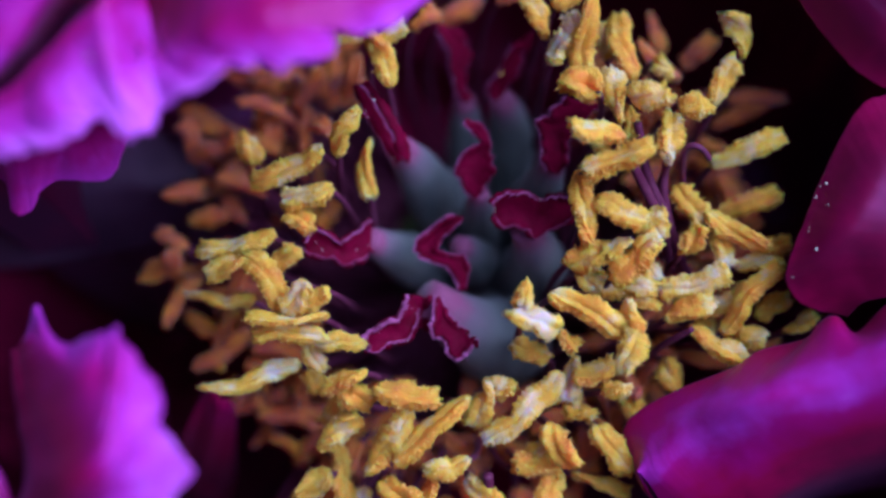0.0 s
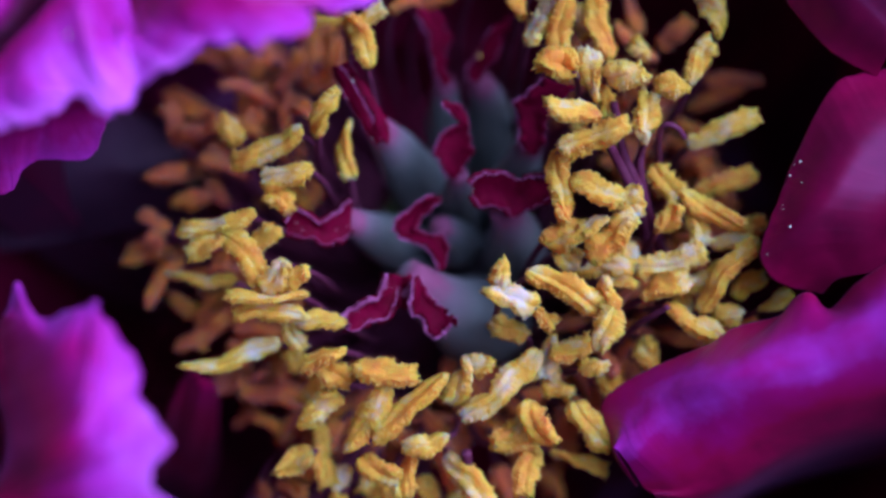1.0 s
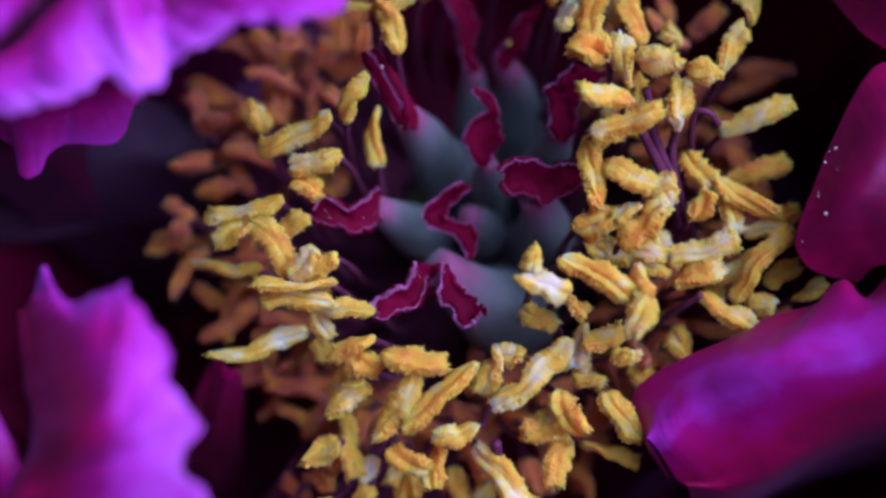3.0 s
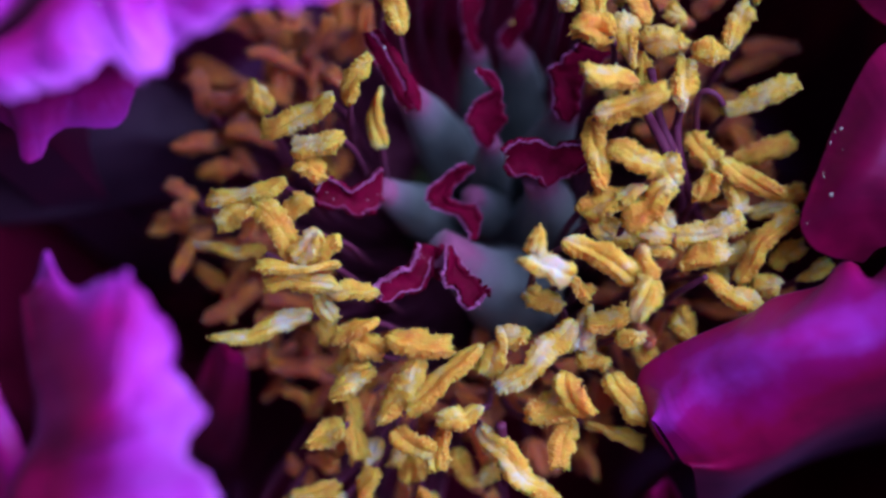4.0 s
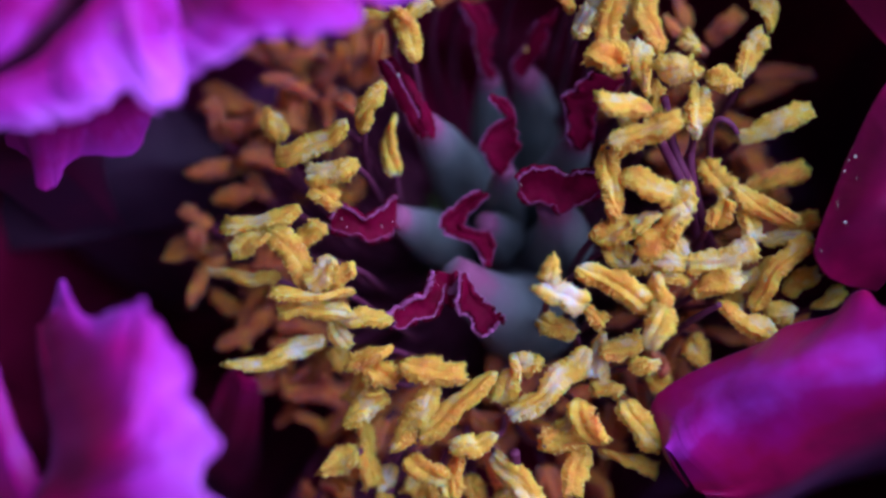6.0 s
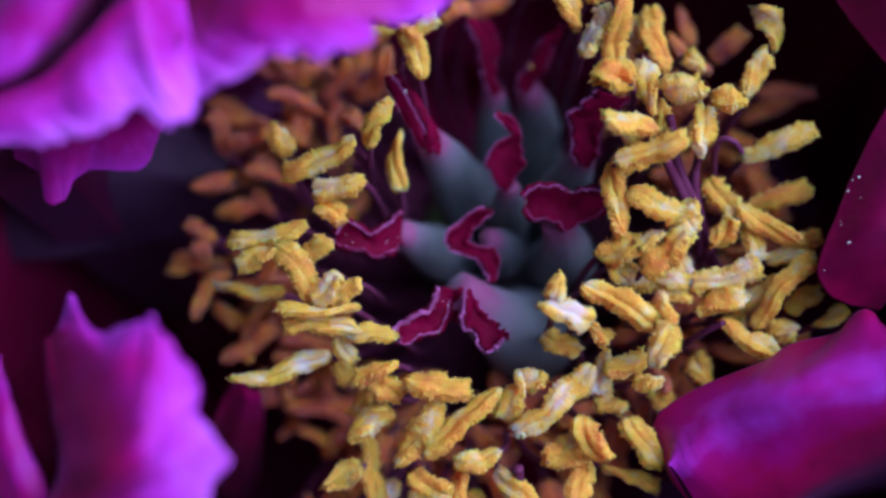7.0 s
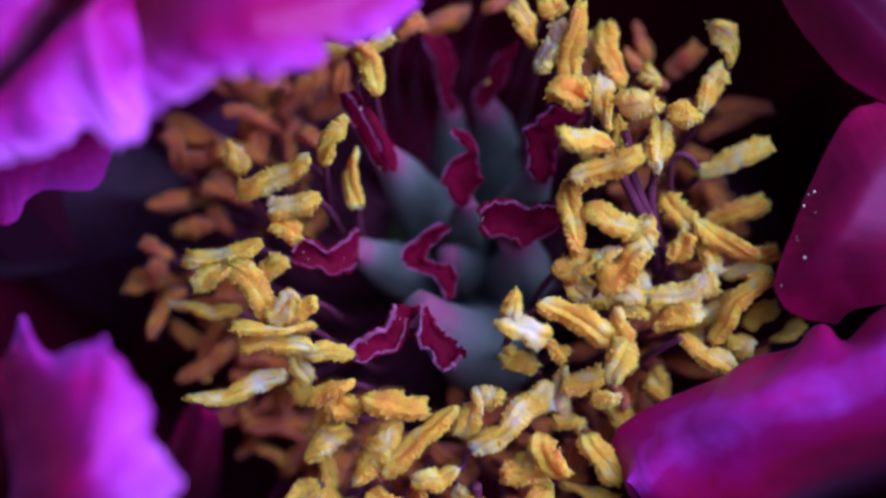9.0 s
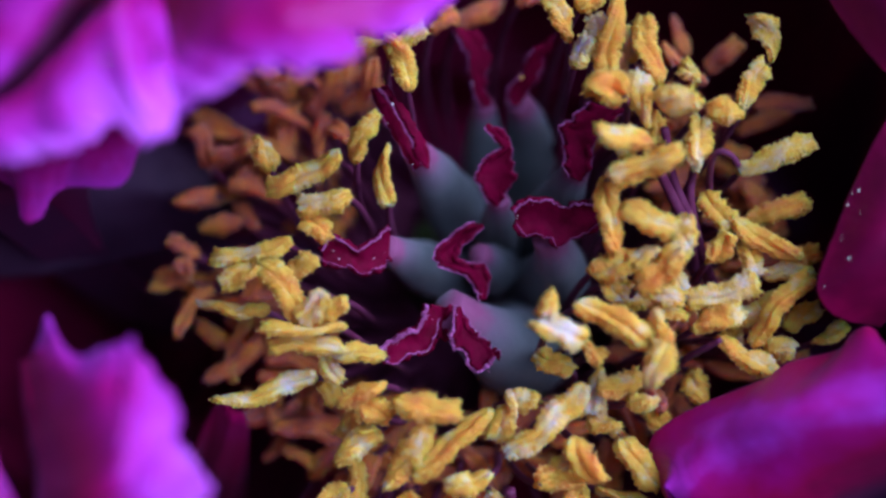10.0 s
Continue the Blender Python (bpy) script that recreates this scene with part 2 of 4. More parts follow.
def cup_petal(spine, side, half, cup, ruffle, tip, seed, label, mat=None):
    """A petal of the cup along a curved spine, with its side direction, half width, cupping and toothed margin."""
    rows, cols = 50, 80
    vv, uu = np.linspace(0, 1, rows), np.linspace(-1, 1, cols)
    side = np.asarray(side, float)
    verts, uvs = [], []
    length = np.linalg.norm(np.diff(bezier(spine, np.linspace(0, 1, 200)), axis=0), axis=1).sum()
    for v in vv:
        for u in uu:
            notch = (1 - abs(math.sin(u * half * 0.52 + wavy(seed, u * half * 0.12, 1.3)))) ** 1.6
            t = v * (1 - tip * 0.35 * abs(u) ** 2.6 - ruffle * (1.2 * notch + 1.6 * wavy(seed, u * half * 0.07, 8.0)) / length)
            verts.append((u, t))
            uvs.append((0.5 + 0.5 * u, t))
    a = np.array(verts)
    c = bezier(spine, a[:, 1])
    tan = bezier(spine, np.minimum(a[:, 1] + 0.01, 1.02)) - bezier(spine, np.maximum(a[:, 1] - 0.01, 0))
    tan /= np.linalg.norm(tan, axis=1)[:, None]
    s = np.repeat(side[None, :], len(tan), axis=0)
    nrm = np.cross(s, tan)
    nrm /= np.linalg.norm(nrm, axis=1)[:, None] + 1e-6
    w = half * (0.12 + 0.88 * np.sin(np.clip(a[:, 1], 0, 1) ** 0.8 * math.pi / 2) ** 1.2)
    w = w * np.array([1 + 0.22 * wavy(seed + 11, t * length * 0.07, 4 * np.sign(u)) * abs(u) for u, t in verts])
    p = c + s * (a[:, 0] * w)[:, None] + nrm * (cup * w * a[:, 0] ** 2)[:, None]
    wave = np.array([wavy(seed, u * 2.2, t * 2.5) * 2.2 * min(1, t * 1.4) + wavy(seed + 3, u * half * 0.13, t * length * 0.11) * 1.2 * t for u, t in verts])
    p += nrm * (wave * 0.8)[:, None]
    # one dark tone over the whole petal, painting in shade inside the cup
    return finish_petal(p, rows, cols, uvs, [-0.3] * (rows * cols), label, mat or SHADED_CUP)


RECEPTACLE_RADIUS = 10.0
counter = [0]


def anther_mesh(base, end, half, bend, seed, rows=92, cols=36):
    """A dry strap-like anther from base to end: two lobes with a furrow between, blunt frayed ends, rough with pollen along the slits."""
    base, end = np.array(base, float), np.array(end, float)
    rnd = random.Random(seed)
    t = np.linspace(0, 1, rows)
    axis = end - base
    length = np.linalg.norm(axis)
    across = np.cross(axis / length, (0.0, 0.25, 0.97))
    across /= np.linalg.norm(across) + 1e-9
    up0 = np.cross(across, axis / length)
    hump = 4 * t * (1 - t)
    sway = np.array([wavy(seed + 20, k * 2.2, 0) for k in t]) * 0.09 * hump
    bob = np.array([wavy(seed + 30, k * 2.2, 0) for k in t]) * 0.12 * hump + rnd.uniform(-0.03, 0.07) * hump
    c = base + axis * t[:, None] + across * ((bend * hump + sway) * length)[:, None] + up0 * (bob * length)[:, None]
    tan, s, u = frames_along(c, up0)
    roll = rnd.uniform(-0.8, 0.8) + rnd.uniform(-2.6, 2.6) * (t - 0.5)
    s2 = s * np.cos(roll)[:, None] + u * np.sin(roll)[:, None]
    u2 = u * np.cos(roll)[:, None] - s * np.sin(roll)[:, None]
    ang = np.linspace(0, 2 * math.pi, cols, endpoint=False)
    flat = rnd.uniform(0.55, 0.85)
    rag = rnd.uniform(0.15, 0.8)
    blunt, point = rnd.uniform(0.08, 0.2), rnd.uniform(0.05, 0.2)
    prof = (np.clip(t, 0.002, 1) * 5).clip(0, 1) ** blunt * ((1 - np.clip(t, 0, 0.998)) * 5).clip(0, 1) ** point
    prof *= np.array([1 + 0.20 * wavy(seed + 40, k * 4.5, 0) + 0.08 * wavy(seed + 41, k * 11.0, 0) for k in t])
    verts, mask = [], []
    for i in range(rows):
        tip = max(0.0, abs(t[i] - 0.5) - 0.42) * 8
        for a in ang:
            ca, sa = math.cos(a), math.sin(a)
            lobe = 0.62 + 0.38 * abs(ca) ** 0.7 - 0.26 * math.exp(-((abs(sa) - 1) / 0.12) ** 2) + 0.04 * math.cos(7 * a + 3 * wavy(seed + 12, t[i] * 2.0, 0))
            lip = math.exp(-((abs(ca) - 0.92) / 0.1) ** 2)
            slit = 0.10 * math.exp(-((abs(ca) - 1) / 0.012) ** 2)
            fold = 0.12 * wavy(seed, t[i] * 3.2, ca * 1.8, sa * 1.8) + 0.16 * wavy(seed + 3, t[i] * 2.0, ca * 5.5, sa * 5.5)
            grain = (0.13 + 0.18 * lip + 0.4 * tip) * wavy(seed + 5, t[i] * length * 5.5, ca * 10, sa * 10) + (0.10 + 0.12 * lip) * wavy(seed + 6, t[i] * length * 12, ca * 16, sa * 16)
            fold += 0.28 * wavy(seed + 21, t[i] * length * 0.5, ca * 1.6, sa * 1.6) + 0.15 * wavy(seed + 22, t[i] * length * 1.2, ca * 2.8, sa * 2.8)
            fold += 0.22 * wavy(seed + 9, t[i] * 3.0, 2.0 * (1 if ca > 0 else -1)) * abs(ca)
            teeth = 0.65 * rag * lip * (0.4 * wavy(seed + 14, t[i] * length * 2.2, ca * 3, sa * 7) + 0.6 * max(0, wavy(seed + 15, t[i] * length * 3.3, ca * 3, sa * 9)) * (0.5 + wavy(seed + 16, t[i] * 4, ca)) - 0.2 * abs(wavy(seed + 17, t[i] * 5, ca * 2, sa)))
            r = 0.93 * half * prof[i] * (lobe - slit + fold + grain + teeth)
            verts.append(c[i] + s2[i] * (ca * r * 1.05) + u2[i] * (sa * r * flat) + tan[i] * (tip * grain * 2 * half))
            mask.append(math.cos(2 * a))
    faces = grid_faces(rows, cols, True)
    faces += [tuple(range(cols))[::-1], tuple((rows - 1) * cols + j for j in range(cols))]
    return verts, faces, mask


def stamen(base, end, half, bend, fine=True):
    """One stamen: a curved filament out of the receptacle and the anther that it carries, from base to end."""
    counter[0] += 1
    seed = counter[0]
    rnd = random.Random(seed)
    b = np.array(base, float)
    az = math.atan2(b[1], b[0]) + rnd.uniform(-0.12, 0.12)
    foot = np.array((math.cos(az) * RECEPTACLE_RADIUS, math.sin(az) * RECEPTACLE_RADIUS, rnd.uniform(-6, -2)))
    way = b - np.array(end, float)
    way /= np.linalg.norm(way)
    wide = min(1.9, max(1.0, 0.9 * math.hypot(b[0], b[1]) / RECEPTACLE_RADIUS))
    knee = b + way * 2.5 + np.array((0, 0, -6.0))
    t = np.linspace(0, 1, 22)
    c = bezier([foot, foot * (wide, wide, 1) + np.array((0, 0, 4.0)), knee, b + (np.array(end, float) - b) * 0.12], t)
    v, f = tube(c, 0.50 - 0.2 * t, 8)
    fil = part("stamen", metres(v), f, FILAMENT, peony)
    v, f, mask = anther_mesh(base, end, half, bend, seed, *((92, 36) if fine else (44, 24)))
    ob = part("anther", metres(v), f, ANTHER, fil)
    if fine and base[2] - 0.27 * base[1] > 21:
        edge = [p for p, k in zip(v, mask) if k > 0.45 or rnd.random() < 0.12]
        specks([rnd.choice(edge) for _ in range(170)], fil, 0.08, DUST, "yellow grains of pollen")
    # low anthers get a browner tone that paints in their shade
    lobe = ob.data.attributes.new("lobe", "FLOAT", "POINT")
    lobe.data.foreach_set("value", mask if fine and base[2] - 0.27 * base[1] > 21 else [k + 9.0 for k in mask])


def filament(path, first, last):
    """A bare filament, wine-purple, that carries an anther out of sight."""
    t = np.linspace(0, 1, 28)
    v, f = tube(spline(path, t), first + (last - first) * t, 10)
    part("filament", metres(v), f, FILAMENT, peony, "wine-purple filament")


def stigma(edge_a, edge_b, sag, rim, seed, body):
    """A folded crimson lobe between two ruffled edges, sunk between them, with its pale fringed rim."""
    rows, cols = 90, 19
    t = np.linspace(0, 1, rows)
    a, b = spline(edge_a, t), spline(edge_b, t)
    width = np.linalg.norm(np.diff(a, axis=0), axis=1).sum()
    away = np.array((0.0, 0.26, -0.97))
    grid = np.zeros((rows, cols, 3))
    for i in range(rows):
        for j in range(cols):
            k = j / (cols - 1)
            dip = 4 * k * (1 - k)
            edge = abs(2 * k - 1) ** 4
            ruff = wavy(seed, t[i] * width * 0.5, k * 2.0) * 0.35 + wavy(seed + 2, t[i] * width * 1.4, k * 4.0) * 0.14
            fray = (wavy(seed + 4, t[i] * width * 1.3, k * 3) * 0.16 + wavy(seed + 6, t[i] * width * 3.5, k * 5) * 0.09) * edge
            grid[i, j] = a[i] + (b[i] - a[i]) * (k + fray * (1 if k > 0.5 else -1)) + away * (sag * dip + ruff * (0.4 + edge))
    st = part("stigma", metres(grid.reshape(-1, 3).copy()), grid_faces(rows, cols, False), STIGMA, body, "crimson velvety stigma")
    thick = st.modifiers.new("thickness", "SOLIDIFY")
    thick.thickness, thick.offset = 0.0005, -1
    rnd = random.Random(seed)
    for line, rim in ((grid[:, 0], rim), (grid[:, -1], rim * 0.4)):
        q = np.linspace(0, 1, 240)
        edge = np.stack([np.interp(q, t, line[:, k]) for k in range(3)], 1)
        rr = rim * np.array([0.55 + 0.9 * max(0, wavy(seed + 8, k * width * 1.6, 0)) + 0.9 * max(0, wavy(seed + 9, k * width * 5, 0)) for k in q])
        v, f = tube(edge, np.maximum(rr, 0.03), 8)
        part("stigma_rim", metres(v), f, RIM, body, "pale lilac fringed rim")
        specks([edge[rnd.randrange(len(edge))] + np.array([rnd.gauss(0, rim * 0.8) for _ in range(3)]) for _ in range(int(rim * 500))], body, rim * 0.55, RIM, "lilac fringe of the rim")
    flat = grid.reshape(-1, 3)
    specks([flat[rnd.randrange(len(flat))] - away * 0.2 for _ in range(4)], body, 0.08)


def specks(spots, parent, size=0.13, mat=None, label="white grains of pollen"):
    """White grains of pollen stuck to a surface."""
    v, f = [], []
    rnd = random.Random(len(spots))
    for p in spots:
        r = size * rnd.uniform(0.5, 1.3)
        n0 = len(v)
        for z, k in ((-1, 1), (-0.5, 5), (0.5, 5), (1, 1)):
            for j in range(k):
                a = 2 * math.pi * (j + 0.5 * z) / k
                w = math.sqrt(max(0, 1 - z * z)) * r
                v.append((p[0] + math.cos(a) * w, p[1] + math.sin(a) * w, p[2] + z * r))
        for j in range(5):
            k = (j + 1) % 5
            f += [(n0, n0 + 1 + k, n0 + 1 + j), (n0 + 11, n0 + 6 + j, n0 + 6 + k), (n0 + 1 + j, n0 + 1 + k, n0 + 6 + k, n0 + 6 + j)]
    return part("pollen", metres(v), f, mat or GRAIN, parent, label)


def carpel(top, radius, neck, lobes):
    """One carpel: a downy flask-shaped ovary with a flushed neck, and the folded crimson stigma lobes that it bears."""
    counter[0] += 1
    seed = counter[0]
    top, last = np.array(top, float), np.array(neck, float)
    foot = np.array((top[0] * 0.3, top[1] * 0.3, -3.0))
    t = np.linspace(0, 1, 48)
    c = bezier([foot, foot * 0.4 + top * 0.6 + np.array((0, 0, -4.0)), top, last], t)
    rad = radius * np.interp(t, [0, 0.3, 0.6, 0.8, 0.93, 1], [0.7, 1.0, 0.95, 0.68, 0.50, 0.42])
    rad *= np.array([1 + 0.06 * wavy(seed, k * 5, 1) for k in t])
    v, f = tube(c, rad, 32)
    v = np.array([q + (q - c[i // 32]) * 0.05 * wavy(seed + 2, i % 32 * 0.2, i // 32 * 0.15) for i, q in enumerate(v)])
    body = part("carpel", metres(v), f, OVARY, peony, "downy grey-green ovary flushed pink at the neck")
    flush = body.data.attributes.new("flush", "FLOAT", "POINT")
    flush.data.foreach_set("value", np.repeat(np.clip((t - 0.78) / 0.22, 0, 1) * 0.85, 32))
    for k, (edge_a, edge_b, sag, rim) in enumerate(lobes):
        stigma(edge_a, edge_b, sag, rim, seed + 50 * k, body)


build_stem()

# petals round the stamens: each by its turned back, its belly and its margin; painted light and shade vary the tone
# between them
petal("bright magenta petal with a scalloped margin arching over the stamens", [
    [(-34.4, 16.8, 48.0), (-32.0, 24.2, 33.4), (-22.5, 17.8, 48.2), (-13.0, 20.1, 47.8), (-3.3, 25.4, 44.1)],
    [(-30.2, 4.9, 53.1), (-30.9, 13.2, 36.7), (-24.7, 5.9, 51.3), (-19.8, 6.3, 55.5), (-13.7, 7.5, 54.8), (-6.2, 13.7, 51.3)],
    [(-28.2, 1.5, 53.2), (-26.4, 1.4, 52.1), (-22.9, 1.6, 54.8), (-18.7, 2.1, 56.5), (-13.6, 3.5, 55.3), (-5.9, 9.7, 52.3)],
    [(-27.3, -1.7, 53.4), (-26.3, -3.0, 54.6), (-23.9, -2.8, 55.7), (-21.6, -1.8, 56.5), (-20.4, 0.0, 55.9), (-19.1, -0.7, 56.2), (-18.2, 0.2, 56.0), (-16.7, -1.0, 56.2), (-15.0, -0.2, 56.4), (-13.0, 0.3, 56.0), (-12.6, 2.7, 54.6), (-10.5, 2.8, 54.6), (-7.6, 4.2, 53.9), (-5.0, 7.3, 52.7)]], seed=1, painted_tone=(-0.15, -0.1, 0.04, 0.2), ruffle=1.0)
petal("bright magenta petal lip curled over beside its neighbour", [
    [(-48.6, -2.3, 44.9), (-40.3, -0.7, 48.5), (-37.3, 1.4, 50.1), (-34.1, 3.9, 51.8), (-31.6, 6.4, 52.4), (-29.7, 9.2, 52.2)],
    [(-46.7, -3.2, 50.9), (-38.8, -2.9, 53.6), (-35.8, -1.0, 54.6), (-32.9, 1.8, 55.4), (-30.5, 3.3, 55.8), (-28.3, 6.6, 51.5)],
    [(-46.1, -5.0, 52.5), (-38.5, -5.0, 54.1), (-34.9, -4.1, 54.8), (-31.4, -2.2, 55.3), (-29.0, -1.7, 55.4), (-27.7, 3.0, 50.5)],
    [(-46.1, -5.8, 52.3), (-38.7, -6.8, 53.0), (-35.8, -6.6, 54.1), (-32.7, -5.8, 54.9), (-31.2, -4.4, 54.7), (-29.8, -5.1, 55.0), (-28.3, -5.8, 54.9), (-26.7, -5.1, 54.5), (-26.4, -3.2, 54.0), (-26.7, 1.0, 50.0)]], seed=2, painted_tone=(-0.1, 0.02, 0.08, 0.2), ruffle=1.0, reach=42)
# lit crest and shaded fold are painted into this petal's tone
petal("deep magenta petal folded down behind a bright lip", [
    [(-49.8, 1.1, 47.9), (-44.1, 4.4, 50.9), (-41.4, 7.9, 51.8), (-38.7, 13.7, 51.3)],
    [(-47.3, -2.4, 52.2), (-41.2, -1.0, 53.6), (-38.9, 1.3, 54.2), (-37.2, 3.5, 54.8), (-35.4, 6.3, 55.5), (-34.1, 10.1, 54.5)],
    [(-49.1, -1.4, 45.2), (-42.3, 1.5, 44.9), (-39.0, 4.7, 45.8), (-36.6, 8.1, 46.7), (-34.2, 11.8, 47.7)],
    [(-53.2, 1.3, 31.4), (-43.8, 4.8, 32.3), (-39.6, 9.0, 33.5), (-36.5, 12.8, 34.5), (-33.4, 16.8, 35.6)]], seed=3, painted_tone=(0.1, 0.15, -0.25, -0.3), ruffle=0.4)
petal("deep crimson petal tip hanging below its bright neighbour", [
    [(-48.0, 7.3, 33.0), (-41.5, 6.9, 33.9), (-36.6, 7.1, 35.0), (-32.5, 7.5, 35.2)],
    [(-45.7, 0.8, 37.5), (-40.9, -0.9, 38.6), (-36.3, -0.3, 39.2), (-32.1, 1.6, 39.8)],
    [(-45.0, -2.3, 35.6), (-42.6, -3.8, 36.3), (-41.6, -6.6, 36.5), (-40.2, -6.4, 36.6), (-39.4, -4.7, 37.0), (-37.6, -3.8, 37.3), (-33.5, -3.9, 37.8), (-32.0, -1.7, 38.9), (-30.9, 0.5, 39.5)]], seed=4, painted_tone=(-0.1, 0.0), ruffle=0.3, reach=46)
# back rows are toned darker to paint in the shaded side
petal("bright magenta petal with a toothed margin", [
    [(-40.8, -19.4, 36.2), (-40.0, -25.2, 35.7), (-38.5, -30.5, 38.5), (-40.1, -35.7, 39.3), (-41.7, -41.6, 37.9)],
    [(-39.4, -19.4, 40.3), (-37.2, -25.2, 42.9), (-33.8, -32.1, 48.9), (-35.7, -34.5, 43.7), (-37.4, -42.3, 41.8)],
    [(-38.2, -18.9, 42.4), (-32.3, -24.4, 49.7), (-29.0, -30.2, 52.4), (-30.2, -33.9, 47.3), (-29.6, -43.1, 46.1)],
    [(-39.3, -18.9, 40.4), (-37.9, -16.2, 42.1), (-35.3, -19.7, 44.2), (-31.9, -20.0, 48.2), (-30.5, -19.9, 49.3), (-29.9, -19.6, 49.3), (-29.5, -20.3, 49.7), (-28.1, -21.8, 49.8), (-25.7, -25.1, 50.0), (-26.1, -26.9, 49.5), (-23.5, -30.5, 49.1), (-25.0, -33.6, 47.9), (-22.7, -36.3, 47.1), (-23.0, -40.5, 46.1), (-23.4, -44.3, 45.2)]], seed=5, painted_tone=(-0.4, -0.3, 0.02, 0.12), ruffle=0.8, reach=38)
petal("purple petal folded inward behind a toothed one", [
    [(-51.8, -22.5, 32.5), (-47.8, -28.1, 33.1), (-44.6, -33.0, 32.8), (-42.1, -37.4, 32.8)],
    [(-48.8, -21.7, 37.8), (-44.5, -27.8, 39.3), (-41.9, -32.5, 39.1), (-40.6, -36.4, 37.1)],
    [(-46.6, -19.4, 40.4), (-44.3, -20.7, 41.0), (-42.9, -23.4, 41.4), (-41.4, -28.0, 40.2), (-39.4, -32.2, 39.1), (-40.1, -36.4, 37.1)]], seed=6, painted_tone=(-0.25, -0.1, -0.05), ruffle=0.3, reach=44)
# paler belly band is a painted highlight; back and margin carry painted shade
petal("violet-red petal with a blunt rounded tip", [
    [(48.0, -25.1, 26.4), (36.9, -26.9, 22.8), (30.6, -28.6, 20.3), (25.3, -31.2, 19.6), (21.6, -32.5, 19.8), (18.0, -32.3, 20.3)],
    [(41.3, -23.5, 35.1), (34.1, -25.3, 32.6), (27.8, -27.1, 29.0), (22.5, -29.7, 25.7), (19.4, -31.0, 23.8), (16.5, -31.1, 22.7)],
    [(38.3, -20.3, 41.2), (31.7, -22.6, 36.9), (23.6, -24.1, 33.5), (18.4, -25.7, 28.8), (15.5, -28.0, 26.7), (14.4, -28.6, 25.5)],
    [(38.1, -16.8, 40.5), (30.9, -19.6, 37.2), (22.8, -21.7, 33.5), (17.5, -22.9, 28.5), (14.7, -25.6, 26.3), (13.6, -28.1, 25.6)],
    [(38.1, -12.5, 39.1), (34.5, -14.8, 35.4), (32.6, -16.4, 31.9), (30.7, -15.1, 32.7), (29.4, -15.5, 31.6), (28.7, -16.4, 29.8), (24.7, -17.3, 28.5), (22.3, -18.8, 28.1), (17.5, -20.4, 25.6), (14.5, -21.8, 24.2), (12.8, -23.5, 23.2), (13.1, -25.9, 22.6), (14.5, -29.0, 22.3), (16.0, -30.9, 21.8)]], seed=7, painted_tone=(-0.4, -0.28, 0.14, 0.05, -0.4), ruffle=0.12, reach=40)
# toned dark all over: the face turned from the sun is painted in
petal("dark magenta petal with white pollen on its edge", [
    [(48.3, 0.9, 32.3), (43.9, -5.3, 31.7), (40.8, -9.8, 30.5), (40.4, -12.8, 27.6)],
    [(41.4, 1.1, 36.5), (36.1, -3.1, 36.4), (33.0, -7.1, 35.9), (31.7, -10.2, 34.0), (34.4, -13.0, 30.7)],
    [(41.1, 6.4, 33.8), (36.1, 5.2, 34.5), (33.9, 4.3, 34.3), (32.0, 1.4, 33.5), (29.8, -3.0, 32.8), (28.3, -6.6, 32.4), (27.0, -9.8, 31.5), (27.0, -11.6, 30.5), (28.8, -13.3, 29.6), (32.8, -14.0, 28.3)]], seed=8, painted_tone=(-0.5, -0.45), ruffle=0.15, grains=8)
# its low tone likewise stands for shade, not a darker petal
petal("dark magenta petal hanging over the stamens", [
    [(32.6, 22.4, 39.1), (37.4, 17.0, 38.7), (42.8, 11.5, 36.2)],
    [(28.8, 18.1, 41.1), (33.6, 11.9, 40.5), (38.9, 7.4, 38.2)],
    [(25.9, 17.0, 37.7), (28.2, 13.5, 36.7), (29.8, 11.2, 36.1), (32.1, 8.5, 35.4), (34.1, 6.8, 34.9), (37.7, 5.0, 34.5)]], seed=9, painted_tone=(-0.55, -0.5), ruffle=0.15)
petal("dusky grey-violet petal, darkened for the shade of the cup", [
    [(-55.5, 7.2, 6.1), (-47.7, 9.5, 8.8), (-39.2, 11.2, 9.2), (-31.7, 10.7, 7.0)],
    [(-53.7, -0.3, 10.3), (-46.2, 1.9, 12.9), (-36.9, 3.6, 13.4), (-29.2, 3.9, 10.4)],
    [(-55.5, -3.4, 3.2), (-47.9, -3.1, 4.4), (-37.8, -1.0, 3.9), (-28.7, 1.3, 4.5), (-26.5, 6.0, 3.7)]], seed=10, painted_tone=(-0.1, -0.1), ruffle=0.2, mat=DUSKY)
cup_petal([(-5.0, -8.0, -2.0), (-48.3, -25.2, -68.9), (-35.4, -28.8, -28.4), (-25.9, -18.4, 14.7)],
          (1.00, -0.10, -0.03), 3.9, 0.20, 0.40, 0.60, 8, "dark purple petal in the shade of the cup", PETAL)
cup_petal([(4.0, -9.0, -2.0), (26.2, -37.2, -72.1), (28.7, -42.1, -36.1), (15.5, -31.8, 13.2)],
          (0.99, -0.15, -0.04), 4.2, 0.20, 0.40, 0.60, 10, "dark magenta petal dusted with pollen", PETAL)


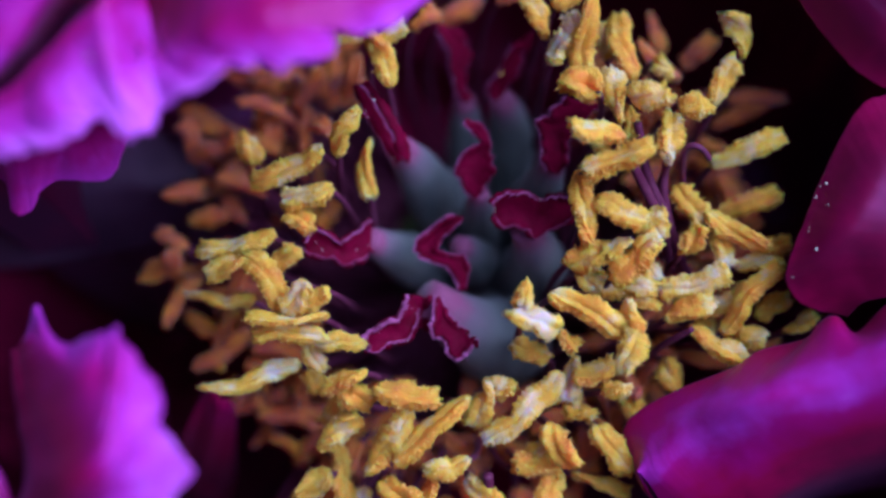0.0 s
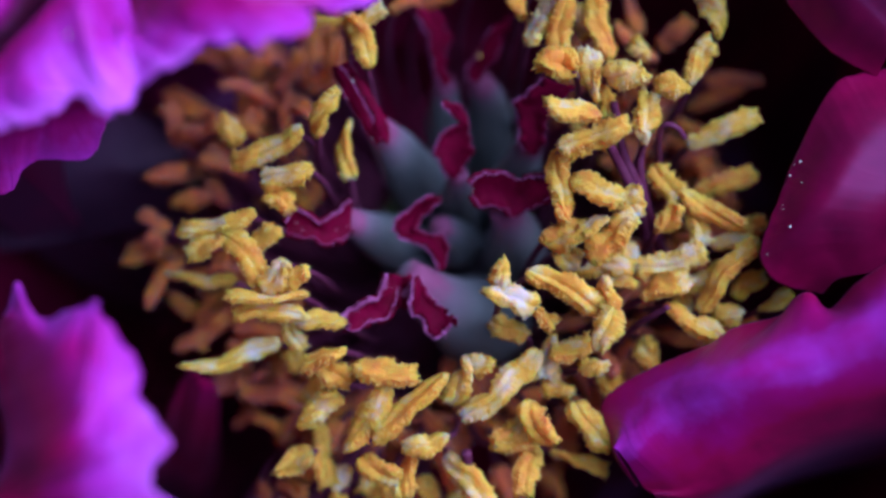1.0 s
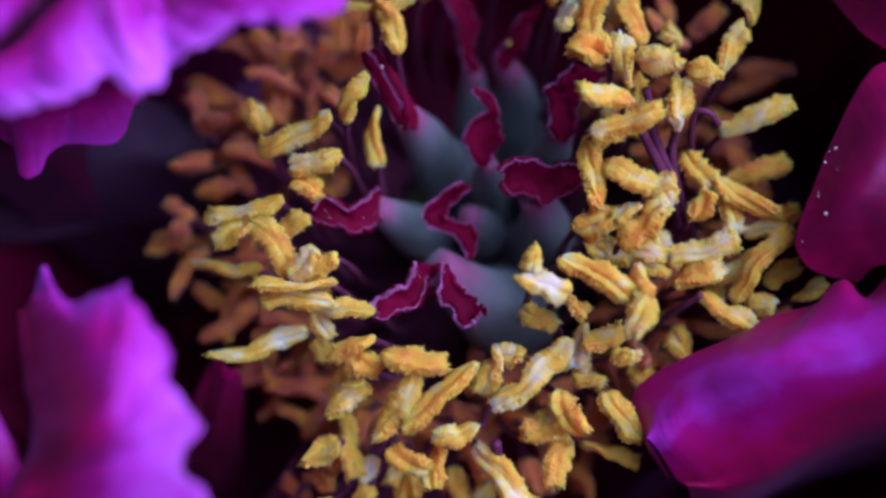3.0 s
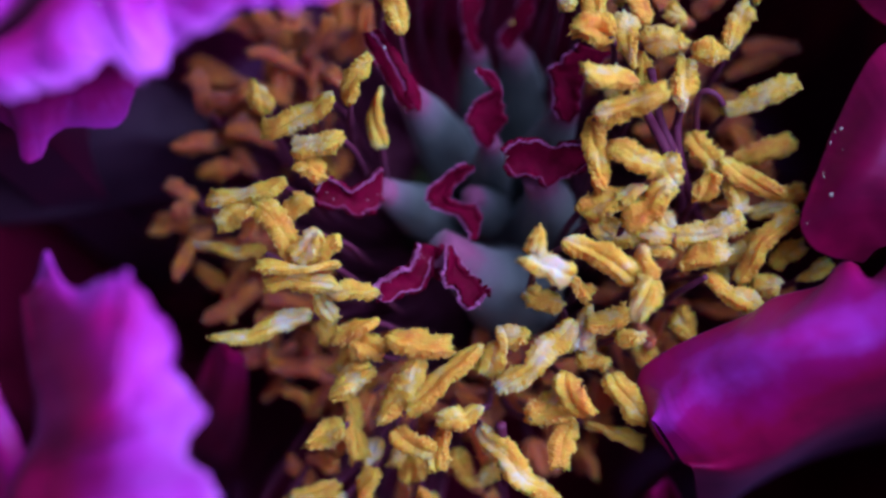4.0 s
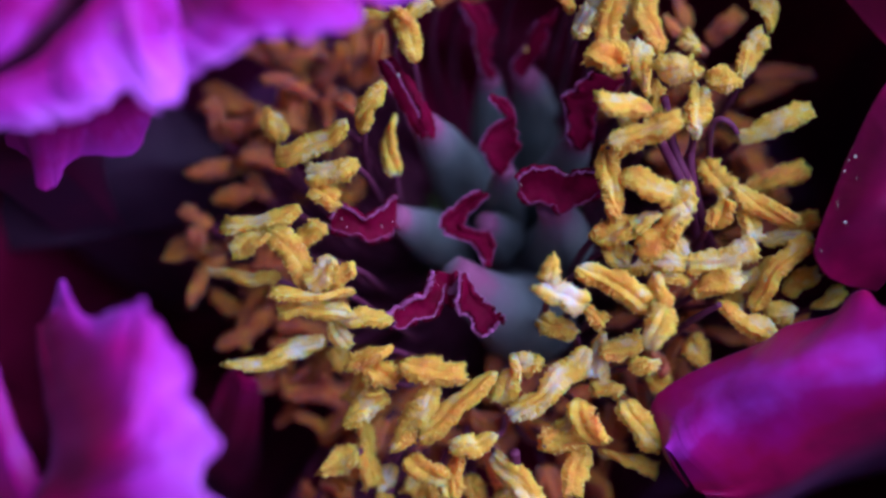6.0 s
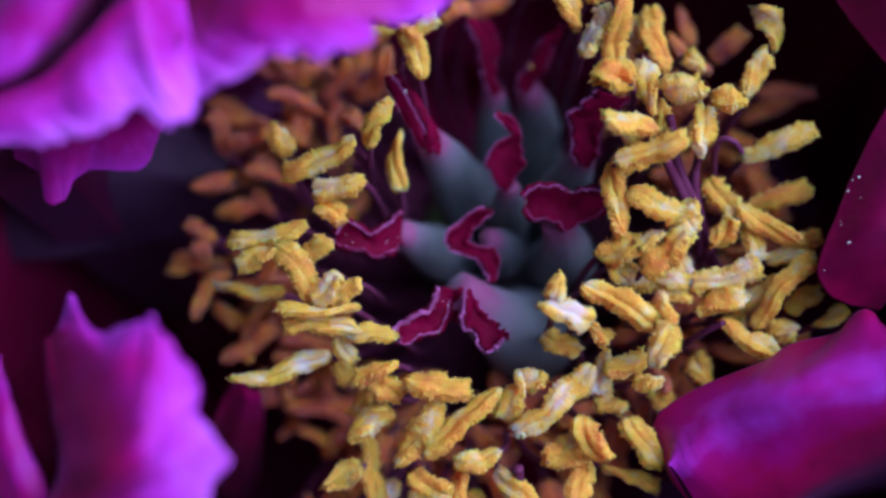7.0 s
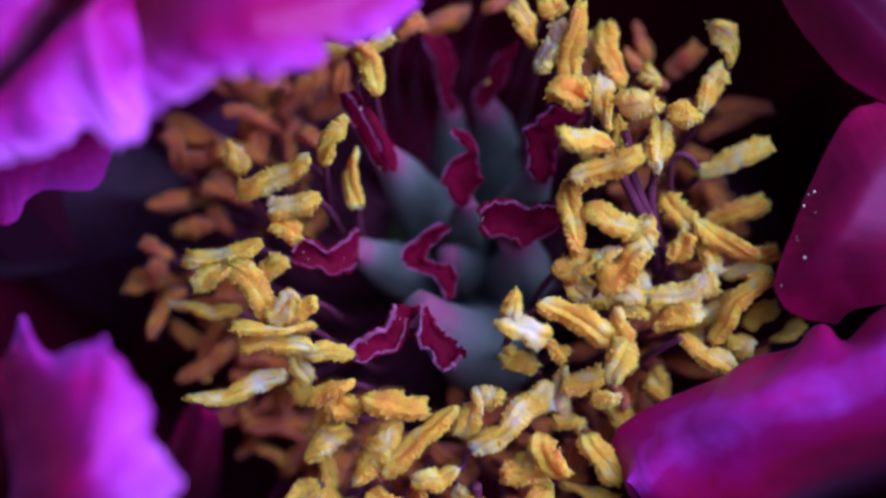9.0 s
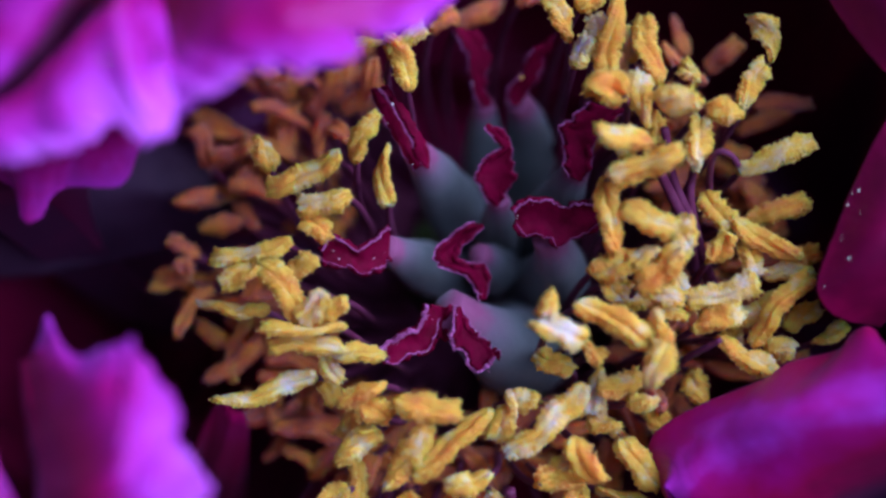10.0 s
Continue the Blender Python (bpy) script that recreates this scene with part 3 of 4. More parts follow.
def outer_petals():
    """The deep cup of outer petals round the stamens, added mostly out of view to close and shade it: steep whorls, one
    outside the other, with narrow gaps.
    """
    rnd = random.Random(5)
    for whorl, (count, reach, rise) in enumerate(((9, 34, -40), (9, 50, 30), (9, 57, 36), (8, 63, 30), (8, 68, 10))):
        for k in range(count):
            a = 2 * math.pi * (k + 0.5 * whorl) / count + rnd.uniform(-0.12, 0.12)
            d = np.array((math.cos(a), math.sin(a), 0))
            # unseen tips are raised on the sun's side to block light
            z = rnd.uniform(-5, 5) + rise + (26 * max(0, math.cos(a - 0.6)) if whorl else 0)
            spine = [d * 5 + (0, 0, -5 - 2 * whorl), d * reach * 0.9 + (0, 0, -85 - 4 * whorl), d * reach * 1.04 + (0, 0, -50), d * reach * (1.02 + 0.04 * whorl) + (0, 0, z)]
            cup_petal(spine, (-math.sin(a), math.cos(a), 0), reach * 0.5, 0.2, 0.7, 0.5, 40 + k + 20 * whorl, "dark magenta outer petal added to close and shade the cup")


outer_petals()

# carpels in the middle
carpel((-5.2, 2.2, 17.1), 3.2, (-8.5, 3.5, 25.0), [
    ([(-11.8, 8.0, 29.6), (-10.7, 6.7, 28.8), (-9.6, 4.8, 27.8), (-8.7, 3.2, 26.9), (-7.9, 1.8, 26.1)],
     [(-12.8, 8.1, 29.0), (-11.9, 6.4, 28.1), (-10.8, 4.5, 27.1), (-9.6, 2.7, 26.1), (-8.6, 1.5, 25.3)], -0.2, 0.09),
    ([(-11.8, 8.1, 29.6), (-10.7, 6.8, 28.7), (-9.6, 4.9, 27.7), (-8.6, 3.3, 26.8), (-7.9, 1.9, 25.9)],
     [(-11.0, 8.6, 29.1), (-9.9, 6.6, 28.1), (-8.5, 5.0, 27.1), (-7.7, 3.1, 26.1), (-7.6, 1.7, 25.2)], 0.1, 0.07)])
carpel((-0.3, -1.6, 19.2), 2.2, (-0.7, -0.4, 22.7), [
    ([(-2.2, 5.0, 27.7), (-1.3, 4.0, 27.0), (-0.6, 3.4, 26.4), (-2.4, 2.6, 25.8), (-2.8, 1.1, 25.0), (-2.2, -0.4, 24.1), (-1.5, -1.2, 23.5)],
     [(-1.5, 5.3, 27.2), (-0.2, 4.9, 26.7), (0.4, 3.8, 25.9), (0.7, 2.5, 25.2), (0.7, 1.2, 24.4), (0.1, -0.0, 23.6), (-0.7, -1.2, 22.9)], 0.5, 0.1)])
carpel((6.8, -7.4, 17.7), 3.5, (3.6, -4.4, 24.7), [
    ([(0.5, -3.2, 27.6), (1.3, -2.4, 27.9), (3.3, -2.3, 28.1), (5.1, -2.7, 28.0), (6.7, -2.5, 28.2), (8.2, -2.8, 28.2)],
     [(0.7, -4.0, 26.8), (1.5, -4.9, 26.6), (3.2, -5.1, 26.7), (4.6, -6.0, 26.6), (6.5, -5.1, 26.9), (8.3, -4.2, 27.2)], 0.7, 0.1)])
carpel((-8.0, -5.2, 16.2), 2.8, (-11.3, -5.3, 23.1), [
    ([(-17.0, -6.5, 26.2), (-16.3, -5.3, 26.1), (-15.1, -5.5, 25.6), (-13.9, -6.2, 25.0), (-12.2, -4.9, 25.0), (-10.8, -3.9, 24.8)],
     [(-17.0, -7.2, 25.4), (-15.9, -7.6, 24.9), (-14.4, -7.5, 24.5), (-13.3, -8.1, 23.9), (-11.8, -7.6, 23.6), (-11.0, -6.6, 23.5)], 0.5, 0.1)])
carpel((-0.4, -5.0, 16.3), 2.4, (-2.6, -5.1, 19.9), [
    ([(-3.1, -3.3, 25.0), (-4.9, -4.3, 24.6), (-6.8, -6.1, 24.1), (-6.2, -7.3, 23.7), (-3.9, -8.0, 23.4), (-3.0, -9.0, 23.0), (-2.6, -10.3, 22.6)],
     [(-2.2, -3.7, 24.3), (-3.4, -4.8, 23.9), (-4.6, -6.0, 23.5), (-3.8, -6.7, 23.2), (-2.1, -6.9, 23.1), (-1.6, -8.0, 22.7), (-1.9, -9.8, 22.1)], 0.5, 0.11)])
carpel((4.0, -16.2, 15.3), 4.9, (-5.9, -11.1, 22.9), [
    ([(-11.8, -15.9, 25.8), (-10.9, -15.0, 25.8), (-9.7, -14.1, 25.8), (-8.4, -13.8, 25.7), (-7.7, -12.7, 25.8), (-7.4, -11.5, 25.9)],
     [(-11.4, -16.5, 25.0), (-10.2, -16.6, 24.8), (-8.8, -15.8, 24.8), (-7.4, -15.4, 24.7), (-6.7, -14.0, 24.8), (-6.3, -12.5, 25.0)], 0.4, 0.18),
    ([(-5.0, -11.7, 25.8), (-5.0, -13.4, 25.6), (-5.1, -14.9, 25.4), (-4.1, -15.7, 25.3), (-3.4, -17.2, 25.1), (-2.4, -17.3, 25.2), (-1.3, -16.2, 25.7)],
     [(-4.4, -11.5, 25.3), (-3.7, -12.7, 25.1), (-3.0, -13.7, 25.0), (-2.0, -14.7, 25.0), (-1.3, -15.3, 25.0), (-0.9, -15.6, 25.0), (-0.7, -16.0, 25.1)], 0.5, 0.18),
    ([(-7.4, -11.3, 24.9), (-6.9, -12.7, 24.3), (-6.6, -14.1, 23.7)],
     [(-5.0, -11.3, 24.3), (-5.2, -12.7, 23.7), (-5.4, -14.1, 23.0)], 1.0, 0.03)])
carpel((5.7, 0.8, 22.0), 2.5, (6.7, 1.9, 25.3), [
    ([(7.3, 6.8, 29.8), (6.1, 5.5, 29.0), (4.9, 5.0, 28.5), (5.0, 3.4, 27.6), (5.1, 1.8, 26.8), (5.7, 0.6, 26.0)],
     [(11.0, 6.0, 28.9), (9.2, 5.0, 28.3), (8.0, 4.1, 27.6), (7.9, 2.7, 26.8), (7.7, 1.4, 26.0), (7.1, 0.5, 25.4)], 0.6, 0.11)])
carpel((-1.7, 9.3, 13.9), 2.5, (-2.0, 10.7, 18.4), [
    ([(-5.0, 16.7, 23.1), (-3.9, 15.0, 22.2), (-3.4, 13.5, 21.4), (-3.2, 12.0, 20.6), (-2.8, 10.8, 19.9), (-2.1, 9.9, 19.2)],
     [(-3.0, 16.8, 22.5), (-1.7, 15.5, 21.7), (-1.3, 14.3, 21.0), (-1.7, 12.8, 20.2), (-1.6, 11.5, 19.4), (-1.2, 10.4, 18.7)], 0.5, 0.1)])
carpel((4.0, 9.5, 13.9), 2.9, (1.3, 10.9, 18.4), [
    ([(2.8, 14.9, 22.6), (2.0, 13.6, 21.9), (1.6, 12.7, 21.2), (0.6, 11.6, 20.5), (0.3, 10.8, 19.9), (0.8, 10.1, 19.3)],
     [(5.0, 16.3, 22.4), (4.2, 15.1, 21.6), (3.6, 13.4, 20.8), (3.3, 12.4, 20.1), (2.5, 11.7, 19.5), (1.8, 10.7, 18.8)], 0.5, 0.1)])

# stamens, each with its anther
stamen((-19.6, -6.4, 29.4), (-26.9, -7.3, 27.0), 1.04, -0.10)
stamen((-22.4, -8.7, 28.7), (-26.0, -9.9, 27.4), 1.04, -0.00)
stamen((-19.0, -13.4, 27.5), (-22.5, -8.3, 28.8), 1.14, 0.10)
stamen((-16.6, -11.4, 30.1), (-18.8, -13.4, 28.5), 1.09, -0.10)
stamen((-14.6, -12.0, 29.9), (-17.2, -13.3, 28.5), 0.88, -0.00)
stamen((-14.7, -14.0, 28.3), (-22.2, -14.1, 28.3), 0.83, -0.08)
stamen((-15.0, -15.9, 27.8), (-21.6, -15.6, 26.9), 0.94, 0.08)
stamen((-11.2, -16.2, 26.7), (-15.8, -16.1, 26.7), 0.94, -0.00)
stamen((-17.8, -7.3, 28.1), (-20.2, -8.6, 26.7), 0.99, -0.15)
stamen((-14.3, -2.4, 30.4), (-19.0, -3.0, 29.2), 0.94, -0.12)
stamen((-18.4, -3.8, 28.0), (-16.4, -6.0, 28.4), 1.14, 0.00)
stamen((-15.4, 1.2, 31.4), (-21.9, -1.3, 28.7), 0.99, -0.08)
stamen((-13.9, 1.1, 29.3), (-11.8, 4.6, 32.3), 0.99, -0.10)
stamen((-11.0, -1.9, 25.4), (-11.0, 3.7, 25.8), 0.94, -0.10)
stamen((-24.3, 7.0, 16.4), (-31.0, 11.9, 12.5), 1.08, -0.00)
stamen((-24.1, 5.2, 21.1), (-28.4, 4.6, 19.9), 0.78, -0.00)
stamen((-21.9, 1.3, 26.2), (-23.1, 4.3, 26.0), 0.99, -0.00)
stamen((-9.2, 7.4, 31.0), (-11.2, 12.4, 31.3), 1.14, 0.10)
stamen((-10.9, 10.8, 30.8), (-7.7, 13.3, 31.5), 0.88, 0.00)
stamen((-11.0, 12.2, 30.2), (-14.3, 12.3, 30.2), 0.47, -0.00)
stamen((-19.6, 13.3, 19.1), (-22.9, 12.1, 18.8), 0.88, -0.00)
stamen((-19.0, 10.1, 17.2), (-16.7, 13.5, 20.2), 0.78, 0.10)
stamen((-15.6, 9.4, 19.1), (-12.8, 13.5, 23.3), 0.88, 0.10)
stamen((-16.6, 7.3, 21.6), (-15.2, 4.6, 25.1), 0.99, 0.00)
stamen((-21.6, 6.2, 16.2), (-20.8, 11.1, 16.4), 1.04, -0.00)
stamen((-24.2, 2.6, 16.2), (-26.4, 4.1, 15.6), 0.99, -0.00)
stamen((-25.9, -0.5, 15.4), (-29.6, -1.0, 14.2), 0.99, -0.00)
stamen((-24.3, -1.0, 14.2), (-26.0, 1.7, 13.9), 0.88, -0.00)
stamen((-29.7, -4.4, 16.4), (-32.6, -2.7, 16.9), 0.78, -0.00)
stamen((-31.2, -4.8, 17.4), (-30.6, -6.4, 16.9), 0.99, 0.00)
stamen((-30.5, -6.2, 13.9), (-34.8, -6.4, 12.8), 0.73, -0.00)
stamen((-29.2, -7.1, 13.6), (-31.3, -8.0, 12.4), 0.88, -0.00)
stamen((-22.1, -11.2, 22.9), (-28.7, -10.2, 21.1), 0.94, -0.05)
stamen((-23.7, -12.5, 16.3), (-28.9, -15.6, 13.4), 0.88, -0.10)
stamen((-25.9, -12.8, 12.1), (-30.2, -10.3, 11.7), 0.88, -0.00)
stamen((-17.6, -17.6, 24.3), (-26.8, -19.5, 22.7), 0.88, -0.06)
stamen((-16.9, -15.7, 24.8), (-15.3, -18.3, 24.1), 0.78, 0.00)
stamen((-17.0, -17.4, 20.2), (-15.8, -19.5, 19.6), 0.94, 0.00)
stamen((-11.2, -18.9, 27.0), (-15.0, -19.9, 25.7), 1.14, -0.10)
stamen((-10.8, -21.7, 25.2), (-14.1, -20.8, 25.5), 1.19, 0.10)
stamen((-13.9, -20.4, 20.4), (-15.2, -22.6, 18.8), 1.09, -0.00)
stamen((-12.0, -22.7, 25.0), (-15.6, -25.3, 23.2), 1.14, -0.00)
stamen((-16.6, -21.4, 11.9), (-20.8, -20.7, 11.0), 0.88, -0.00)
stamen((-21.4, -22.1, 10.6), (-17.3, -24.8, 12.0), 0.78, 0.00)
stamen((-15.9, -22.6, 13.6), (-18.3, -24.3, 12.1), 0.88, -0.00)
stamen((-22.8, -18.6, 12.6), (-22.0, -20.9, 12.0), 0.73, 0.00)
stamen((-10.1, -20.4, 27.7), (-4.5, -21.6, 28.4), 1.19, 0.10)
stamen((-7.3, -22.0, 27.2), (-11.2, -27.6, 23.7), 1.30, -0.06)
stamen((-1.8, -21.4, 27.4), (-8.5, -26.6, 25.0), 1.09, -0.05)
stamen((-14.6, -27.7, 21.6), (-17.7, -29.1, 20.2), 1.04, -0.00)
stamen((-14.1, -24.6, 19.3), (-13.7, -28.9, 18.1), 0.88, 0.00)
stamen((-1.8, -26.6, 25.0), (-5.8, -27.6, 24.7), 0.99, -0.10)
stamen((-0.1, -19.4, 25.9), (-1.6, -23.3, 23.8), 1.30, -0.15)
stamen((0.3, -19.8, 24.7), (2.6, -20.3, 25.6), 0.99, 0.00)
stamen((6.5, -19.1, 27.0), (-0.3, -24.8, 24.4), 1.09, -0.05)
stamen((8.3, -17.6, 26.3), (7.3, -21.1, 24.4), 1.09, -0.00)
stamen((7.8, -19.4, 26.9), (11.6, -18.0, 27.3), 1.04, 0.10)
stamen((7.5, -21.2, 23.3), (9.9, -22.4, 23.0), 1.35, 0.00)
stamen((10.6, -20.3, 25.6), (13.1, -20.3, 25.6), 0.99, 0.00)
stamen((5.8, -23.4, 24.8), (8.2, -27.2, 24.8), 1.14, 0.18)
stamen((10.2, -23.3, 23.8), (13.6, -27.3, 22.7), 1.09, 0.10)
stamen((9.6, -22.0, 13.8), (10.5, -24.9, 13.0), 1.09, 0.00)
stamen((2.4, -27.1, 22.8), (6.7, -27.9, 23.6), 1.14, -0.15)
stamen((3.6, -25.9, 22.1), (5.9, -24.9, 23.4), 0.88, 0.10)
stamen((6.3, -15.7, 31.0), (1.5, -14.9, 33.3), 1.25, -0.05)
stamen((3.0, -14.5, 32.3), (3.0, -12.4, 33.9), 0.94, 0.00)
stamen((6.2, -15.6, 28.9), (8.1, -17.1, 28.5), 1.04, 0.00)
stamen((5.6, -12.5, 30.8), (12.7, -16.0, 30.9), 1.14, 0.05)
stamen((12.5, -13.3, 31.6), (13.9, -17.7, 30.5), 1.09, 0.12)
stamen((13.2, -16.3, 31.9), (11.9, -20.1, 31.9), 1.25, 0.00)
stamen((5.7, -17.2, 25.4), (2.5, -15.7, 24.8), 0.99, -0.10)
stamen((12.0, 1.4, 34.5), (7.2, 0.9, 37.5), 1.14, 0.00)
stamen((8.4, -1.9, 34.7), (14.5, -0.5, 37.1), 1.14, 0.05)
stamen((10.1, 5.2, 35.6), (7.0, 4.9, 36.5), 1.45, 0.15)
stamen((12.0, 2.8, 33.9), (11.5, 7.8, 34.2), 0.99, -0.06)
stamen((12.7, 5.0, 32.4), (13.3, 2.1, 31.6), 0.83, 0.00)
stamen((13.1, 5.1, 34.5), (16.1, 5.2, 35.6), 1.40, 0.15)
stamen((16.5, -0.4, 32.0), (17.2, 4.3, 32.2), 1.19, -0.05)
stamen((17.6, 5.0, 33.4), (20.4, 4.5, 33.3), 1.19, 0.10)
stamen((23.9, 10.3, 30.7), (22.1, 13.8, 32.7), 1.09, 0.20)
stamen((21.2, 5.8, 30.5), (23.3, 9.6, 31.6), 1.04, -0.12)
stamen((21.2, 1.0, 27.2), (27.6, 3.0, 29.8), 1.04, 0.03)
stamen((24.8, 10.7, 18.4), (30.2, 10.4, 19.4), 0.88, 0.00)
stamen((20.0, 13.1, 21.1), (22.7, 15.6, 22.8), 0.99, 0.00)
stamen((17.9, 14.9, 20.6), (16.8, 18.9, 20.6), 0.88, -0.00)
stamen((16.1, 10.8, 28.8), (17.2, 8.9, 29.3), 1.04, 0.00)
stamen((15.5, 14.7, 23.6), (17.9, 9.3, 27.3), 1.09, 0.00)
stamen((5.9, 9.4, 31.5), (7.3, 11.6, 33.1), 1.14, 0.00)
stamen((7.6, 10.2, 31.7), (7.6, 13.5, 33.6), 1.04, 0.10)
stamen((9.0, 8.2, 32.2), (9.7, 14.5, 36.0), 1.19, -0.05)
stamen((13.5, 8.1, 31.2), (12.5, 14.6, 30.8), 1.19, -0.06)
stamen((5.6, 12.1, 31.2), (3.9, 16.4, 31.3), 0.99, -0.05)
stamen((11.7, 11.1, 28.9), (11.0, 14.6, 28.8), 0.83, -0.00)
stamen((6.6, 15.4, 31.0), (8.5, 16.3, 31.3), 1.04, 0.00)
stamen((1.2, 18.3, 25.6), (4.8, 18.3, 26.6), 1.04, 0.00)
stamen((-4.6, 17.8, 21.3), (-0.3, 19.2, 22.8), 1.04, 0.00)
stamen((-7.1, 15.6, 24.9), (-4.8, 17.5, 25.4), 1.04, 0.00)
stamen((8.4, -1.9, 32.6), (9.2, -8.2, 32.0), 1.14, 0.05)
stamen((7.9, -2.2, 31.5), (11.0, -1.4, 32.8), 1.09, 0.00)
stamen((9.8, -4.2, 33.0), (14.2, -6.5, 33.5), 1.19, 0.05)
stamen((15.3, -4.7, 31.9), (15.6, -7.5, 31.1), 1.09, 0.10)
stamen((7.1, -9.3, 29.6), (11.2, -8.1, 31.0), 1.30, 0.10)
stamen((11.2, -10.7, 30.3), (14.9, -7.8, 32.1), 1.40, 0.08)
stamen((10.5, -9.0, 31.7), (12.8, -7.8, 32.1), 1.04, 0.00)
stamen((9.3, -10.8, 27.1), (15.6, -11.4, 28.0), 1.19, -0.08)
stamen((8.3, -10.1, 28.4), (10.3, -11.4, 28.0), 0.99, 0.00)
stamen((12.9, -11.3, 26.0), (16.0, -12.8, 26.6), 1.04, 0.00)
stamen((17.9, -1.5, 27.6), (20.5, -4.3, 27.8), 1.14, 0.08)
stamen((20.5, -4.1, 27.9), (26.2, -7.7, 28.0), 1.04, 0.05)
stamen((22.4, -3.0, 24.0), (27.7, -1.2, 25.6), 1.04, 0.03)
stamen((18.1, -7.6, 27.0), (19.8, -5.4, 28.6), 1.04, 0.06)
stamen((26.0, -6.6, 22.0), (29.1, -5.6, 23.3), 0.99, 0.00)
stamen((21.5, -5.6, 26.5), (22.6, -9.0, 26.6), 0.99, 0.00)
stamen((16.2, -11.2, 27.0), (22.1, -9.7, 28.5), 1.14, 0.04)
stamen((16.6, -13.7, 26.4), (20.7, -12.2, 27.8), 1.14, 0.08)
stamen((23.3, -8.6, 25.6), (27.7, -8.5, 26.7), 0.78, 0.04)
stamen((22.1, -14.9, 25.0), (27.1, -9.4, 28.5), 1.04, -0.04)
stamen((20.8, -12.5, 23.6), (25.0, -10.5, 25.1), 1.09, 0.00)
stamen((25.6, -13.0, 23.4), (28.4, -11.3, 24.9), 0.88, 0.00)
stamen((18.9, -14.3, 25.2), (24.0, -17.7, 25.3), 1.09, 0.05)
stamen((23.5, -14.8, 24.0), (25.9, -15.5, 24.8), 0.99, 0.00)
stamen((28.1, -14.3, 23.1), (30.8, -12.9, 24.5), 0.88, 0.05)
stamen((17.0, -16.6, 21.4), (17.9, -19.8, 21.6), 1.09, 0.00)
stamen((22.7, 2.4, 15.1), (25.6, 4.1, 15.6), 1.14, 0.00)
stamen((25.3, 0.1, 14.5), (27.9, -1.8, 15.0), 0.99, 0.00)
stamen((10.5, 3.0, 27.7), (14.1, -0.1, 29.0), 0.88, 0.10)
stamen((21.8, 6.9, 16.3), (24.4, 5.6, 17.0), 0.78, 0.00)
stamen((20.4, -12.7, 22.5), (21.5, -14.8, 21.9), 0.94, 0.00)
stamen((13.5, -19.8, 19.5), (14.4, -22.0, 20.0), 1.04, 0.00)
stamen((15.0, -8.5, 25.7), (16.1, -11.1, 25.0), 0.94, 0.00)
stamen((-9.6, -28.2, 22.5), (-6.1, -30.2, 23.0), 1.04, 0.15)
stamen((-4.9, -27.7, 22.6), (-5.9, -32.0, 22.5), 1.09, 0.06)
stamen((6.7, -27.7, 22.6), (5.3, -31.8, 22.5), 1.14, 0.12)
stamen((8.2, -27.3, 18.6), (13.6, -28.8, 18.2), 0.88, 0.05)
stamen((-1.7, -27.9, 21.5), (5.4, -34.8, 21.7), 1.19, 0.10)
stamen((-3.7, -29.1, 16.0), (-1.9, -32.5, 15.1), 1.09, 0.20)
stamen((-0.1, -29.5, 15.9), (-1.8, -32.1, 15.2), 0.88, -0.15)
stamen((-7.4, -33.0, 17.0), (-6.3, -36.7, 17.1), 0.99, 0.05)
stamen((-5.2, -35.7, 15.3), (-3.1, -36.5, 16.1), 0.68, 0.00)
stamen((-14.9, -27.4, 20.6), (-17.9, -29.1, 19.1), 1.14, -0.06)
stamen((-13.9, -26.3, 18.8), (-13.0, -30.5, 18.8), 1.04, 0.05)
stamen((-11.4, -28.4, 18.3), (-12.4, -30.8, 17.6), 0.88, -0.00)
stamen((-17.9, -29.4, 11.8), (-15.4, -30.8, 15.6), 0.94, 0.00)
stamen((-11.9, -31.3, 18.5), (-13.0, -34.0, 16.8), 1.14, -0.05)
stamen((-9.3, -29.4, 17.0), (-9.9, -30.9, 16.6), 0.78, -0.00)
stamen((-7.6, -30.1, 16.8), (-8.5, -32.0, 15.2), 1.14, -0.00)
stamen((-15.7, -32.7, 17.1), (-20.0, -34.0, 15.7), 0.94, -0.04)
stamen((-21.1, -33.8, 9.6), (-20.0, -35.9, 9.0), 1.25, 0.00)
stamen((-14.6, -33.5, 15.9), (-17.7, -36.4, 14.0), 0.94, -0.00)
stamen((-17.8, -34.6, 9.4), (-18.7, -37.3, 8.6), 0.88, -0.00)
stamen((-14.7, -25.3, 12.9), (-16.8, -26.4, 11.6), 0.88, -0.00)
stamen((3.4, -27.6, 11.2), (5.2, -30.9, 10.4), 1.30, 0.00)
stamen((-15.6, -36.3, 9.9), (-12.9, -37.7, 13.7), 1.04, 0.00)
stamen((-11.7, -34.5, 8.4), (-10.0, -37.3, 8.6), 1.14, 0.00)
stamen((-9.1, -23.2, 12.4), (-8.7, -26.5, 11.5), 0.94, -0.00)


